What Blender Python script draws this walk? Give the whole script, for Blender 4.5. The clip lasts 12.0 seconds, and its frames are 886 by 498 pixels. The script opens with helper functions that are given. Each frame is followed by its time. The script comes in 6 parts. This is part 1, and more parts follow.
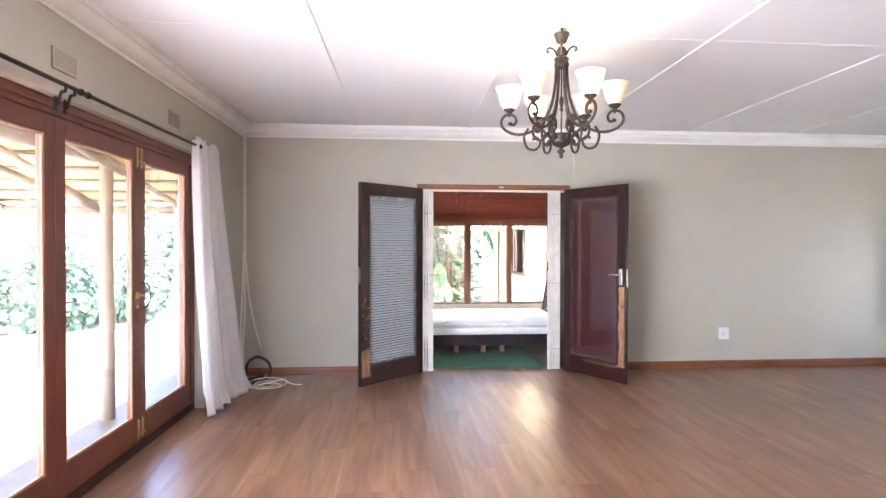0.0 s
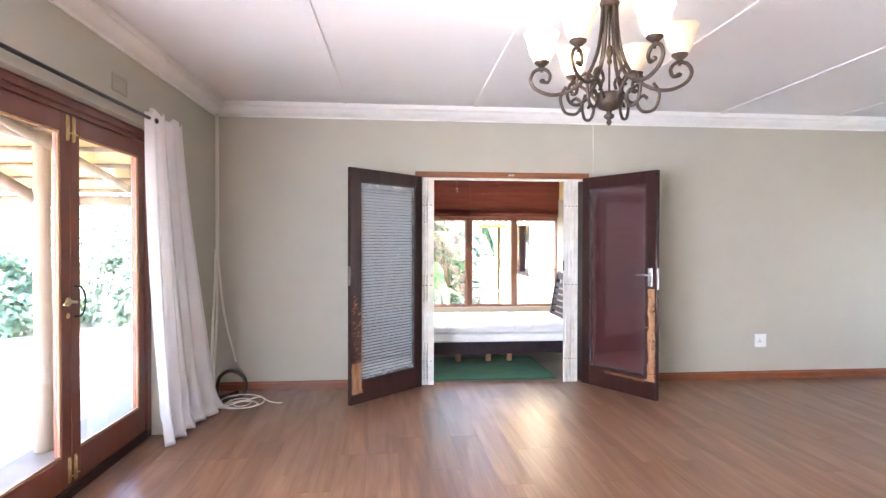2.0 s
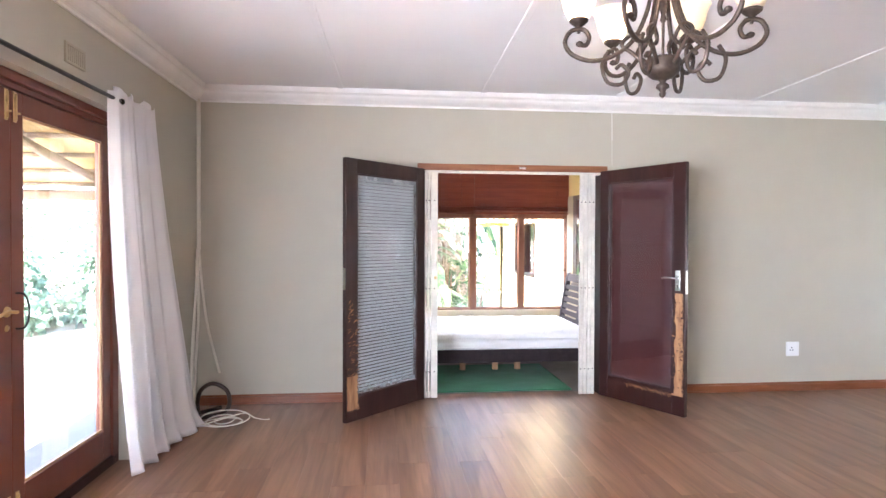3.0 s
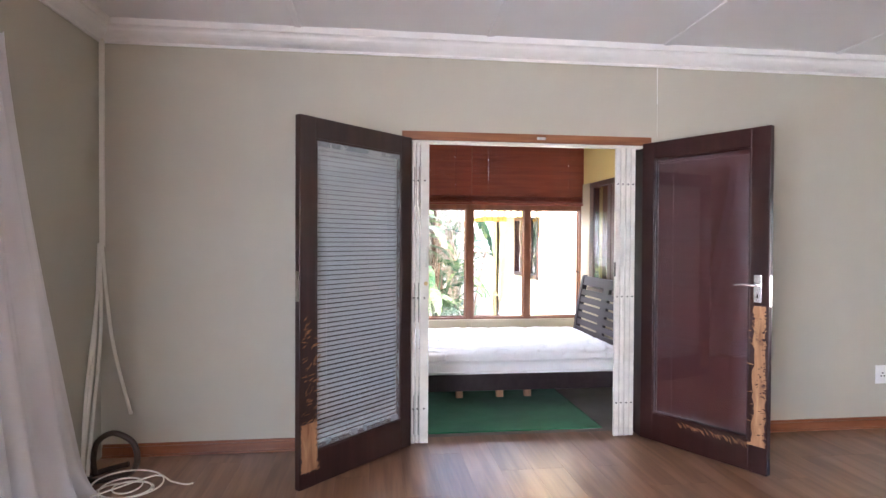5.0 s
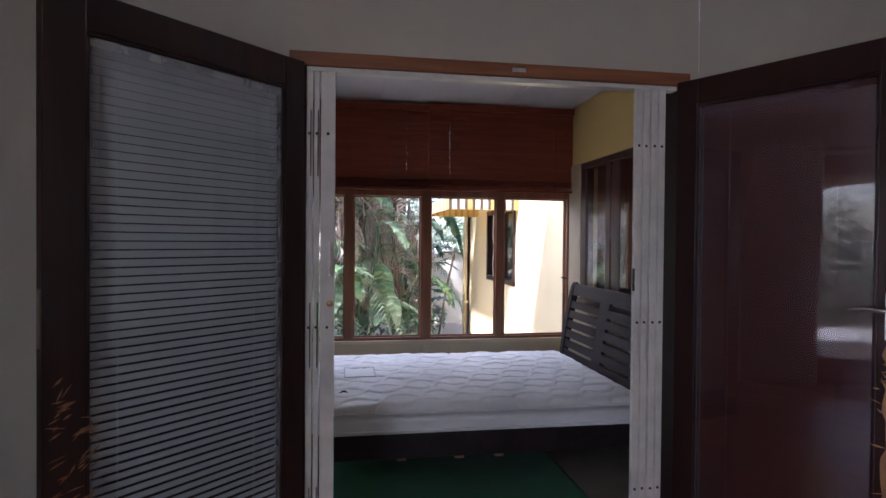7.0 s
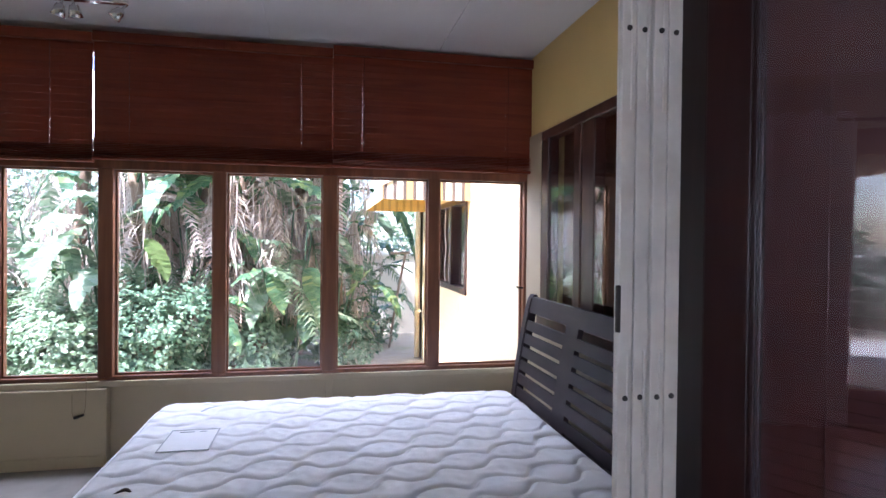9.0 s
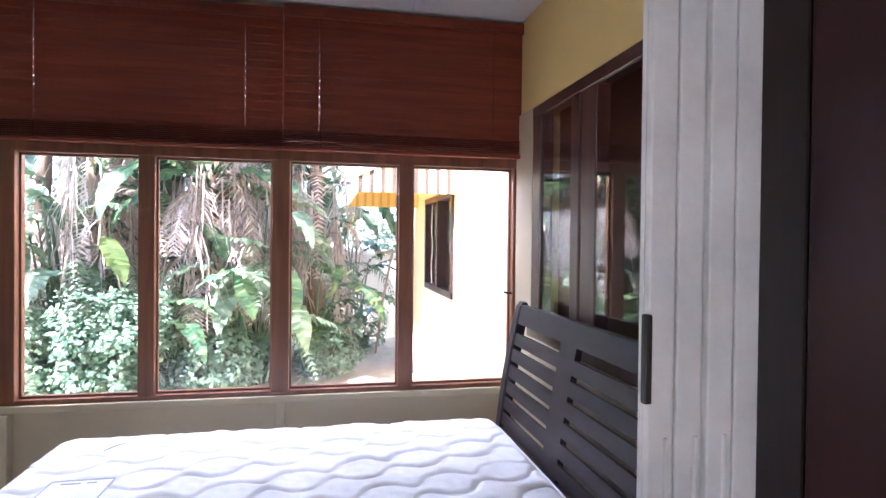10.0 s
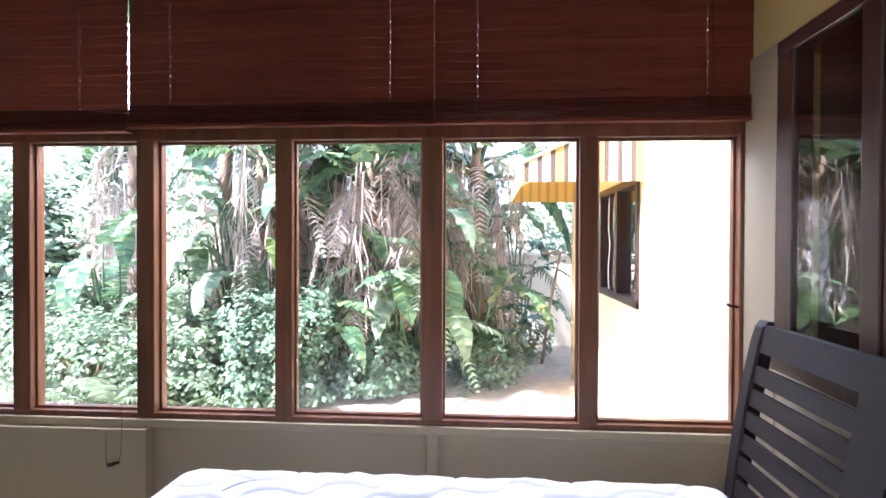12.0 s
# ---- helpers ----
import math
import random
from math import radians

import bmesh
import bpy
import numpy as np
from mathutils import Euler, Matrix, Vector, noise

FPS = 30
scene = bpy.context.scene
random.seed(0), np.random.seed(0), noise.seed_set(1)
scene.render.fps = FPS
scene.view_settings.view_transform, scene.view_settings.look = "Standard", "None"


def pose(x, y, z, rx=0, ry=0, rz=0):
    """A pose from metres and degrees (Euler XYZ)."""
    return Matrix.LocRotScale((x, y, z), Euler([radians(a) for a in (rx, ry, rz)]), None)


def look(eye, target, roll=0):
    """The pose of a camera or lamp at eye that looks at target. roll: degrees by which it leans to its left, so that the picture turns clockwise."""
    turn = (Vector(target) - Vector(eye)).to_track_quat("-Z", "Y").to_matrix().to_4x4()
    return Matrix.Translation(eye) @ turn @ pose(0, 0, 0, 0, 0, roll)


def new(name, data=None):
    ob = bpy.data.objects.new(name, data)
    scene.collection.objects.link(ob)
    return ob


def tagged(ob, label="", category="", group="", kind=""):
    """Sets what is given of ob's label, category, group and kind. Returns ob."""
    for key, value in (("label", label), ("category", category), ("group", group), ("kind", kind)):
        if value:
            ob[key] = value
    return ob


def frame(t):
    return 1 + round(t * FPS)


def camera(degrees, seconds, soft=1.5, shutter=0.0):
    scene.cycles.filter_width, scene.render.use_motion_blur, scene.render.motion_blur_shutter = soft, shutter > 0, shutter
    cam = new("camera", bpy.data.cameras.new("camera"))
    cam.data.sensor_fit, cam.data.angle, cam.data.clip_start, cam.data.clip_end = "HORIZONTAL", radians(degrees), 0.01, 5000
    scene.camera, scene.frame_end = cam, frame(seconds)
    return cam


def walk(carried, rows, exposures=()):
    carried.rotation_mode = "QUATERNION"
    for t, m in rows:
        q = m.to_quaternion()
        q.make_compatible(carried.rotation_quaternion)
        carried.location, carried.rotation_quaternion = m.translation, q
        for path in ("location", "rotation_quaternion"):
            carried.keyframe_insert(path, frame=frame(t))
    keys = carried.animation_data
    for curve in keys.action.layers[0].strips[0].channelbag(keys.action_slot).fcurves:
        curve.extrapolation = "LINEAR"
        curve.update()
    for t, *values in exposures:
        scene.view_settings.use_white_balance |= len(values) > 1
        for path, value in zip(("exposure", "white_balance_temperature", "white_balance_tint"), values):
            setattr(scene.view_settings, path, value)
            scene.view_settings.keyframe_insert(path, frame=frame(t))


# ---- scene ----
cam = camera(74.4, 12.0)
PATH = [
    (0, (0.511, 0.263, 1.419), (0.686, 2.255, 1.398), 0.1),
    (0.5, (0.499, 0.44, 1.373), (0.682, 2.431, 1.351), 0.1),
    (1, (0.464, 0.652, 1.358), (0.653, 2.643, 1.336), 0.1),
    (1.5, (0.456, 0.836, 1.382), (0.649, 2.826, 1.357), 0.2),
    (2, (0.488, 1.055, 1.386), (0.689, 3.045, 1.362), 0.1),
    (2.5, (0.494, 1.308, 1.379), (0.701, 3.297, 1.351), 0.1),
    (3, (0.477, 1.558, 1.388), (0.686, 3.547, 1.36), 0.2),
    (5, (0.577, 2.825, 1.35), (0.827, 4.809, 1.32), 0.3),
    (5.5, (0.671, 3.234, 1.352), (0.941, 5.215, 1.323), 0.3),
    (6, (0.74, 3.603, 1.333), (1.026, 5.582, 1.306), 0.4),
    (6.5, (0.853, 3.95, 1.308), (1.161, 5.926, 1.284), 0.4),
    (7, (1.011, 4.269, 1.319), (1.337, 6.242, 1.291), 0.5),
    (9, (1.644, 5.523, 1.291), (2.043, 7.482, 1.269), 0.6),
    (9.5, (1.778, 5.806, 1.275), (2.188, 7.763, 1.251), 0.6),
    (10, (1.897, 6.059, 1.283), (2.297, 8.018, 1.258), 0.6),
    (10.5, (1.909, 6.331, 1.258), (2.277, 8.297, 1.236), 0.5),
    (11, (1.892, 6.524, 1.25), (2.181, 8.503, 1.231), 0.3),
    (11.5, (1.893, 6.648, 1.25), (1.991, 8.646, 1.23), 0.2),
    (12, (1.908, 6.731, 1.254), (1.759, 8.725, 1.232), 0.2),
]
EXPOSURES = [(0.0, 4.46, 5700, 18), (3.0, 4.62, 5700, 18), (5.0, 4.15, 5750, 20), (5.5, 3.42, 5750, 22), (6.0, 2.72, 5700, 25), (7.0, 1.85, 5550, 25), (8.0, 2.2, 5450, 24), (9.0, 2.6, 5400, 23), (10.0, 3.12, 5500, 25), (11.0, 3.5, 5600, 23), (12.0, 2.74, 5600, 23)]
walk(cam, [(t, look(eye, target, roll)) for t, eye, target, roll in PATH], EXPOSURES)

# ---- world and sun ----
SUN_EL, SUN_AZ = 56.0, 236.0   # degrees: height, and compass turn from +y towards +x of where the sun stands
world = bpy.data.worlds.new("sky")
scene.world = world
world.use_nodes = True
wn = world.node_tree.nodes
sky = wn.new("ShaderNodeTexSky")
sky.sky_type = 'NISHITA'
sky.sun_disc = False
sky.sun_elevation = radians(SUN_EL)
sky.sun_rotation = radians(SUN_AZ)
sky.air_density, sky.dust_density, sky.ozone_density = 1.0, 1.5, 1.0
wn["Background"].inputs[1].default_value = 0.15
world.node_tree.links.new(sky.outputs[0], wn["Background"].inputs[0])
sun = new("sun", bpy.data.lights.new("sun", 'SUN'))
sun.data.energy, sun.data.angle, sun.data.color = 5.0, radians(3), (1.0, 0.96, 0.91)
_el, _az = radians(SUN_EL), radians(SUN_AZ)
# lamps added to boost skylight: in the folding doors' opening, under the sunroom's eave
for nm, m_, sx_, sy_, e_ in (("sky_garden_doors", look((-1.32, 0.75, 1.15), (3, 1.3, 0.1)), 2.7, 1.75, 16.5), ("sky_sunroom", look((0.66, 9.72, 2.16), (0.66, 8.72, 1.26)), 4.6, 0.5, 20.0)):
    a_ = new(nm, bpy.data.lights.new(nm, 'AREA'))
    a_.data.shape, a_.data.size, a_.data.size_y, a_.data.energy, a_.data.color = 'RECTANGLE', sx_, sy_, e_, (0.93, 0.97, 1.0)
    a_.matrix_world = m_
sun.matrix_world = look((math.sin(_az) * math.cos(_el) * 40, math.cos(_az) * math.cos(_el) * 40, math.sin(_el) * 40), (0, 0, 0))


# ---- materials ----
def mat(name):
    m = bpy.data.materials.new(name)
    m.use_nodes = True
    return m, m.node_tree.nodes, m.node_tree.links, m.node_tree.nodes["Principled BSDF"]


def coords(n, l, scale=(1, 1, 1), kind="Object", turn=0.0):
    t, mp = n.new("ShaderNodeTexCoord"), n.new("ShaderNodeMapping")
    mp.inputs["Scale"].default_value = scale
    mp.inputs["Rotation"].default_value = (0, 0, turn)
    l.new(t.outputs[kind], mp.inputs[0])
    return mp.outputs[0]


def noise_tex(n, l, vec, scale, detail=4.0, rough=0.55, distort=0.0):
    t = n.new("ShaderNodeTexNoise")
    t.inputs["Scale"].default_value, t.inputs["Detail"].default_value = scale, detail
    t.inputs["Roughness"].default_value, t.inputs["Distortion"].default_value = rough, distort
    l.new(vec, t.inputs["Vector"])
    return t.outputs[0]


def ramp(n, l, fac, stops):
    r = n.new("ShaderNodeValToRGB")
    e = r.color_ramp.elements
    while len(e) < len(stops):
        e.new(0.5)
    for el, (p, c) in zip(e, stops):
        el.position, el.color = p, (*c, 1)
    l.new(fac, r.inputs[0])
    return r.outputs[0]


def mix(n, l, fac, a, b, mode='MIX'):
    m = n.new("ShaderNodeMix")
    m.data_type, m.blend_type = 'RGBA', mode
    for sock, v in ((m.inputs[0], fac), (m.inputs[6], a), (m.inputs[7], b)):
        if isinstance(v, bpy.types.NodeSocket):
            l.new(v, sock)
        elif isinstance(v, tuple):
            sock.default_value = (*v, 1)
        else:
            sock.default_value = v
    return m.outputs[2]


def bump(n, l, p, height, strength=0.2, dist=0.01):
    b = n.new("ShaderNodeBump")
    b.inputs["Strength"].default_value, b.inputs["Distance"].default_value = strength, dist
    l.new(height, b.inputs["Height"])
    l.new(b.outputs[0], p.inputs["Normal"])


def paint(name, c, rough=0.6, grain=0.06, big=1.5, fine=120.0, bumpy=0.08, spec=0.4):
    """Matt or satin paint: broad uneven tone, fine roller grain."""
    m, n, l, p = mat(name)
    v = coords(n, l)
    a = noise_tex(n, l, v, big, 5, 0.6)
    lo, hi = tuple(x * (1 - grain) for x in c), tuple(min(1, x * (1 + grain)) for x in c)
    col = ramp(n, l, a, [(0.3, lo), (0.7, hi)])
    f = noise_tex(n, l, v, fine, 3)
    l.new(col, p.inputs["Base Color"])
    p.inputs["Roughness"].default_value = rough
    p.inputs["Specular IOR Level"].default_value = spec
    bump(n, l, p, f, bumpy, 0.004)
    return m


def wood(name, dark, light, scale=(18, 1.2, 18), rough=0.35, coat=0.0, bumpy=0.1, wear=None, vary=0.0, spec=0.5):
    """Grain stretched along one axis, with broad tone shifts; wear: colour of worn scuffs."""
    m, n, l, p = mat(name)
    v = coords(n, l, scale)
    if vary:
        info = n.new("ShaderNodeObjectInfo")
        mul = n.new("ShaderNodeVectorMath")
        mul.operation = 'MULTIPLY_ADD'
        comb = n.new("ShaderNodeCombineXYZ")
        for i in range(3):
            l.new(info.outputs["Random"], comb.inputs[i])
        mul.inputs[1].default_value = (41, 77, 59)
        l.new(comb.outputs[0], mul.inputs[0])
        l.new(v, mul.inputs[2])
        v = mul.outputs[0]
    a = noise_tex(n, l, v, 1.0, 6, 0.6, 0.6)
    col = ramp(n, l, a, [(0.28, dark), (0.5, tuple((x + y) / 2 for x, y in zip(dark, light))), (0.72, light)])
    if vary:
        tone = ramp(n, l, info.outputs["Random"], [(0.0, (1 - vary,) * 3), (1.0, (1 + vary,) * 3)])
        col = mix(n, l, 1.0, col, tone, 'MULTIPLY')
    if wear:
        w = noise_tex(n, l, coords(n, l), 7.0, 6, 0.7, 0.3)
        f = ramp(n, l, w, [(0.62, (0, 0, 0)), (0.72, (1, 1, 1))])
        col = mix(n, l, f, col, wear)
    l.new(col, p.inputs["Base Color"])
    r = noise_tex(n, l, coords(n, l), 3.0, 3)
    rr = n.new("ShaderNodeMapRange")
    rr.inputs[3].default_value, rr.inputs[4].default_value = rough * 0.8, rough * 1.25
    l.new(r, rr.inputs[0])
    l.new(rr.outputs[0], p.inputs["Roughness"])
    p.inputs["Coat Weight"].default_value = coat
    p.inputs["Coat Roughness"].default_value = 0.12
    p.inputs["Specular IOR Level"].default_value = spec
    bump(n, l, p, a, bumpy, 0.002)
    return m


def metal(name, c, rough=0.4, metallic=1.0, worn=0.15):
    m, n, l, p = mat(name)
    v = coords(n, l)
    a = noise_tex(n, l, v, 40, 5, 0.65)
    col = ramp(n, l, a, [(0.3, tuple(x * (1 - worn) for x in c)), (0.7, tuple(min(1, x * (1 + worn)) for x in c))])
    l.new(col, p.inputs["Base Color"])
    p.inputs["Metallic"].default_value, p.inputs["Roughness"].default_value = metallic, rough
    bump(n, l, p, a, 0.1, 0.002)
    return m


def glass(name, tint=(1, 1, 1), rough=0.0, ripple=0.0):
    m, n, l, p = mat(name)
    p.inputs["Base Color"].default_value = (*tint, 1)
    p.inputs["Transmission Weight"].default_value = 1.0
    p.inputs["Roughness"].default_value = rough
    p.inputs["IOR"].default_value = 1.45
    if ripple:
        bump(n, l, p, noise_tex(n, l, coords(n, l), 3.0, 2), ripple, 0.01)
    return m


def cloth(name, c, rough=0.9, trans=0.0, fine=260.0, grain=0.05):
    m, n, l, p = mat(name)
    v = coords(n, l)
    a = noise_tex(n, l, v, 4.0, 4)
    col = ramp(n, l, a, [(0.3, tuple(x * (1 - grain) for x in c)), (0.7, c)])
    l.new(col, p.inputs["Base Color"])
    p.inputs["Roughness"].default_value = rough
    p.inputs["Sheen Weight"].default_value = 0.1
    bump(n, l, p, noise_tex(n, l, v, fine, 2), 0.25, 0.002)
    if trans:
        tr, mx = n.new("ShaderNodeBsdfTranslucent"), n.new("ShaderNodeMixShader")
        tr.inputs[0].default_value = (*c, 1)
        mx.inputs[0].default_value = trans
        l.new(p.outputs[0], mx.inputs[1])
        l.new(tr.outputs[0], mx.inputs[2])
        l.new(mx.outputs[0], n["Material Output"].inputs[0])
    return m


def leafy(name, a, b, dry=None, trans=0.35, rough=0.45):
    """Leaf: tone varies leaf by leaf and along the blade; some light comes through."""
    m, n, l, p = mat(name)
    geo = n.new("ShaderNodeNewGeometry")
    stops = [(0.0, a), (0.75, b), (1.0, dry or b)]
    col = ramp(n, l, geo.outputs["Random Per Island"], stops)
    t = noise_tex(n, l, coords(n, l), 9.0, 4)
    tone = ramp(n, l, t, [(0.3, (0.75,) * 3), (0.7, (1.15,) * 3)])
    col = mix(n, l, 1.0, col, tone, 'MULTIPLY')
    l.new(col, p.inputs["Base Color"])
    p.inputs["Roughness"].default_value = rough
    tr, mx = n.new("ShaderNodeBsdfTranslucent"), n.new("ShaderNodeMixShader")
    l.new(col, tr.inputs[0])
    mx.inputs[0].default_value = trans
    l.new(p.outputs[0], mx.inputs[1])
    l.new(tr.outputs[0], mx.inputs[2])
    l.new(mx.outputs[0], n["Material Output"].inputs[0])
    return m


def laminate(name):
    """Printed board: broad warm figure, long fine streaks, a satin wear layer."""
    m, n, l, p = mat(name)
    info = n.new("ShaderNodeObjectInfo")
    comb, add = n.new("ShaderNodeCombineXYZ"), n.new("ShaderNodeVectorMath")
    for i in range(2):
        l.new(info.outputs["Random"], comb.inputs[i])
    add.operation = 'MULTIPLY_ADD'
    add.inputs[1].default_value = (37, 53, 0)
    t = n.new("ShaderNodeTexCoord")
    l.new(comb.outputs[0], add.inputs[0])
    l.new(t.outputs["Object"], add.inputs[2])
    def stretch(s):
        mp = n.new("ShaderNodeMapping")
        mp.inputs["Scale"].default_value = s
        l.new(add.outputs[0], mp.inputs[0])
        return mp.outputs[0]
    broad = noise_tex(n, l, stretch((10, 0.9, 1)), 1.0, 2, 0.5, 0.8)
    fine = noise_tex(n, l, stretch((60, 2.5, 1)), 1.0, 2, 0.5, 0.2)
    c = ramp(n, l, broad, [(0.28, (0.165, 0.080, 0.044)), (0.50, (0.235, 0.122, 0.070)), (0.72, (0.315, 0.174, 0.103))])
    s = ramp(n, l, fine, [(0.30, (0.86,) * 3), (0.65, (1.07,) * 3)])
    c = mix(n, l, 1.0, c, s, 'MULTIPLY')
    tone = ramp(n, l, info.outputs["Random"], [(0.0, (0.95,) * 3), (1.0, (1.05,) * 3)])
    c = mix(n, l, 1.0, c, tone, 'MULTIPLY')
    l.new(c, p.inputs["Base Color"])
    rr = n.new("ShaderNodeMapRange")
    rr.inputs[3].default_value, rr.inputs[4].default_value = 0.29, 0.33
    l.new(fine, rr.inputs[0])
    l.new(rr.outputs[0], p.inputs["Roughness"])
    p.inputs["Specular IOR Level"].default_value = 0.55
    return m


M_WALL = paint("wall_paint", (0.47, 0.445, 0.36), 0.55, 0.03, 1.2, 160)
M_WALL2 = paint("sunroom_cream_paint", (0.62, 0.53, 0.36), 0.5, 0.05, 1.5, 140)
M_MUSTARD = paint("mustard_paint", (0.60, 0.44, 0.16), 0.5, 0.05, 1.5, 140)
M_DIMROOM = paint("dimmed_room_brown", (0.22, 0.13, 0.075), 0.7, 0.08)
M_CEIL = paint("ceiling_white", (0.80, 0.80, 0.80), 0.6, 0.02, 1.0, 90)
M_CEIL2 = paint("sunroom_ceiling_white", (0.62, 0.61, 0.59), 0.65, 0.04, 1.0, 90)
M_WHITE = paint("white_gloss", (0.80, 0.79, 0.76), 0.35, 0.04, 6.0, 60)
M_GATE = paint("gate_enamel", (0.67, 0.65, 0.58), 0.35, 0.12, 9.0, 70, 0.15)
M_FLOOR = laminate("laminate")
# underlay colour; also on sheets that stand for shade behind slats and wing window
M_SUB_SHADE = paint("subfloor", (0.05, 0.03, 0.02), 0.8)
M_SKIRT = wood("skirting_wood", (0.16, 0.05, 0.02), (0.30, 0.11, 0.045), (2, 14, 14), 0.3, 0.3)
M_DOORRED = wood("red_mahogany", (0.14, 0.038, 0.022), (0.17, 0.048, 0.028), (14, 14, 1.0), 0.30, 0.1, 0.0)
M_DARK = wood("dark_varnish", (0.018, 0.007, 0.006), (0.045, 0.017, 0.013), (16, 16, 1.0), 0.3, 0.3, 0.05)
M_DARK2 = wood("oxblood_varnish", (0.018, 0.005, 0.0045), (0.036, 0.010, 0.008), (16, 16, 1.0), 0.34, 0.08, 0.05, None, 0.0, 0.3)
M_JAMB = wood("matt_dark_jamb", (0.014, 0.007, 0.005), (0.028, 0.013, 0.009), (16, 16, 1.0), 0.55, 0.0, 0.05, None, 0.0, 0.2)
M_BARE = wood("bare_scratched_wood", (0.18, 0.075, 0.03), (0.46, 0.25, 0.115), (30, 30, 5), 0.7, 0, 0.4, (0.05, 0.02, 0.014))
M_DARK3 = wood("brown_varnish", (0.040, 0.016, 0.011), (0.095, 0.038, 0.025), (16, 16, 1.0), 0.35, 0.3, 0.05)
M_WIN = wood("window_wood", (0.13, 0.046, 0.021), (0.27, 0.105, 0.045), (18, 18, 1.2), 0.4, 0.15, 0.1)
M_BLIND = wood("blind_slat", (0.15, 0.030, 0.0145), (0.228, 0.051, 0.022), (1.6, 30, 30), 0.42, 0.0, 0.05, None, 0.07, 0.3)
M_IRON = metal("bronzed_iron", (0.07, 0.052, 0.040), 0.5, 0.7, 0.35)
M_BLACK = metal("black_rod", (0.03, 0.025, 0.022), 0.4, 0.6)
M_BRASS = metal("brass", (0.62, 0.47, 0.24), 0.3)
M_CHROME = metal("chrome", (0.75, 0.75, 0.74), 0.22)
M_RIVET = metal("rivet_steel", (0.06, 0.055, 0.05), 0.5, 0.8)
M_GLASS = glass("clear_glass")
M_CURTAIN = cloth("curtain_cotton", (0.92, 0.91, 0.91), 0.9, 0.42)
M_MATT = cloth("mattress_ticking", (0.86, 0.86, 0.87), 0.85, 0.0, 300)
M_THREAD = cloth("grey_thread", (0.46, 0.48, 0.51), 0.9)
M_CARPET = cloth("green_carpet", (0.010, 0.16, 0.065), 0.95, 0.0, 420, 0.35)
M_SLAB = paint("grey_cement", (0.20, 0.18, 0.16), 0.55, 0.25, 2.5, 50)
M_BED = wood("wenge_bed", (0.018, 0.011, 0.013), (0.036, 0.023, 0.026), (14, 2, 14), 0.46, 0.0, 0.1, None, 0.0, 0.35)
M_PINE = wood("pine", (0.38, 0.22, 0.11), (0.55, 0.36, 0.2), (20, 20, 2), 0.6)
M_CABLE = paint("cream_cable", (0.76, 0.73, 0.64), 0.5)
M_HOSE = paint("brown_hose", (0.045, 0.028, 0.02), 0.45)
M_PLASTIC = paint("white_plastic", (0.82, 0.82, 0.80), 0.35, 0.02)
M_VENT = paint("vent_cream", (0.44, 0.40, 0.31), 0.6)
M_YELLOW = paint("yellow_plaster", (0.80, 0.67, 0.40), 0.75, 0.06, 1.2, 60, 0.2)
M_PALEWALL = paint("pale_wall_plaster", (0.78, 0.74, 0.64), 0.8, 0.08, 1.5, 50, 0.2)
M_AWN_Y = cloth("awning_yellow", (0.78, 0.58, 0.20), 0.8, 0.5, 200)
M_AWN_O = cloth("awning_ochre", (0.58, 0.42, 0.14), 0.8, 0.5, 200)
M_AWN_B = cloth("awning_brown", (0.11, 0.075, 0.055), 0.8, 0.1, 200)
M_AWN_W = cloth("awning_cream", (0.84, 0.78, 0.60), 0.8, 0.4, 200)
M_POLE = wood("grey_pole", (0.26, 0.19, 0.13), (0.46, 0.37, 0.28), (9, 9, 1.0), 0.8, 0, 0.3)
M_REED = wood("reed_thatch", (0.44, 0.31, 0.11), (0.66, 0.50, 0.22), (60, 2, 60), 0.85, 0, 0.3)
M_STEM = wood("palm_stem", (0.13, 0.085, 0.055), (0.30, 0.21, 0.14), (8, 8, 3), 0.85, 0, 0.4)
M_LEAF = leafy("broad_leaf", (0.055, 0.13, 0.07), (0.14, 0.24, 0.12), (0.28, 0.36, 0.14), 0.3, 0.27)
M_PALE = leafy("pale_leaf", (0.13, 0.205, 0.115), (0.26, 0.35, 0.21), (0.42, 0.47, 0.33), 0.4, 0.38)
M_BUSH = leafy("bush_leaf", (0.09, 0.18, 0.105), (0.22, 0.33, 0.205), (0.34, 0.44, 0.30), 0.4, 0.65)
M_FAR = leafy("garden_tree_leaf", (0.10, 0.17, 0.11), (0.19, 0.27, 0.18), (0.27, 0.34, 0.24))
M_DRY = leafy("dry_frond", (0.40, 0.31, 0.25), (0.66, 0.57, 0.49), (0.76, 0.69, 0.62), 0.3, 0.7)
M_SMOKE = glass("dusty_glass", (0.95, 0.94, 0.92), 0.0)
M_SMOKE.node_tree.nodes["Principled BSDF"].inputs["IOR"].default_value = 1.8


# ---- building helpers ----
def box(bm, x0, x1, y0, y1, z0, z1, bev=0.0, m=None):
    r = bmesh.ops.create_cube(bm, size=1.0)
    vs = r["verts"]
    for v in vs:
        v.co = Vector((x0 + (v.co.x + 0.5) * (x1 - x0), y0 + (v.co.y + 0.5) * (y1 - y0), z0 + (v.co.z + 0.5) * (z1 - z0)))
    if bev:
        es = list({e for v in vs for e in v.link_edges})
        vs = bmesh.ops.bevel(bm, geom=es, offset=bev, segments=2, affect='EDGES', profile=0.5)["verts"]
        vs = list(vs)
    if m is not None:
        bmesh.ops.transform(bm, matrix=m, verts=list(vs))
    return vs


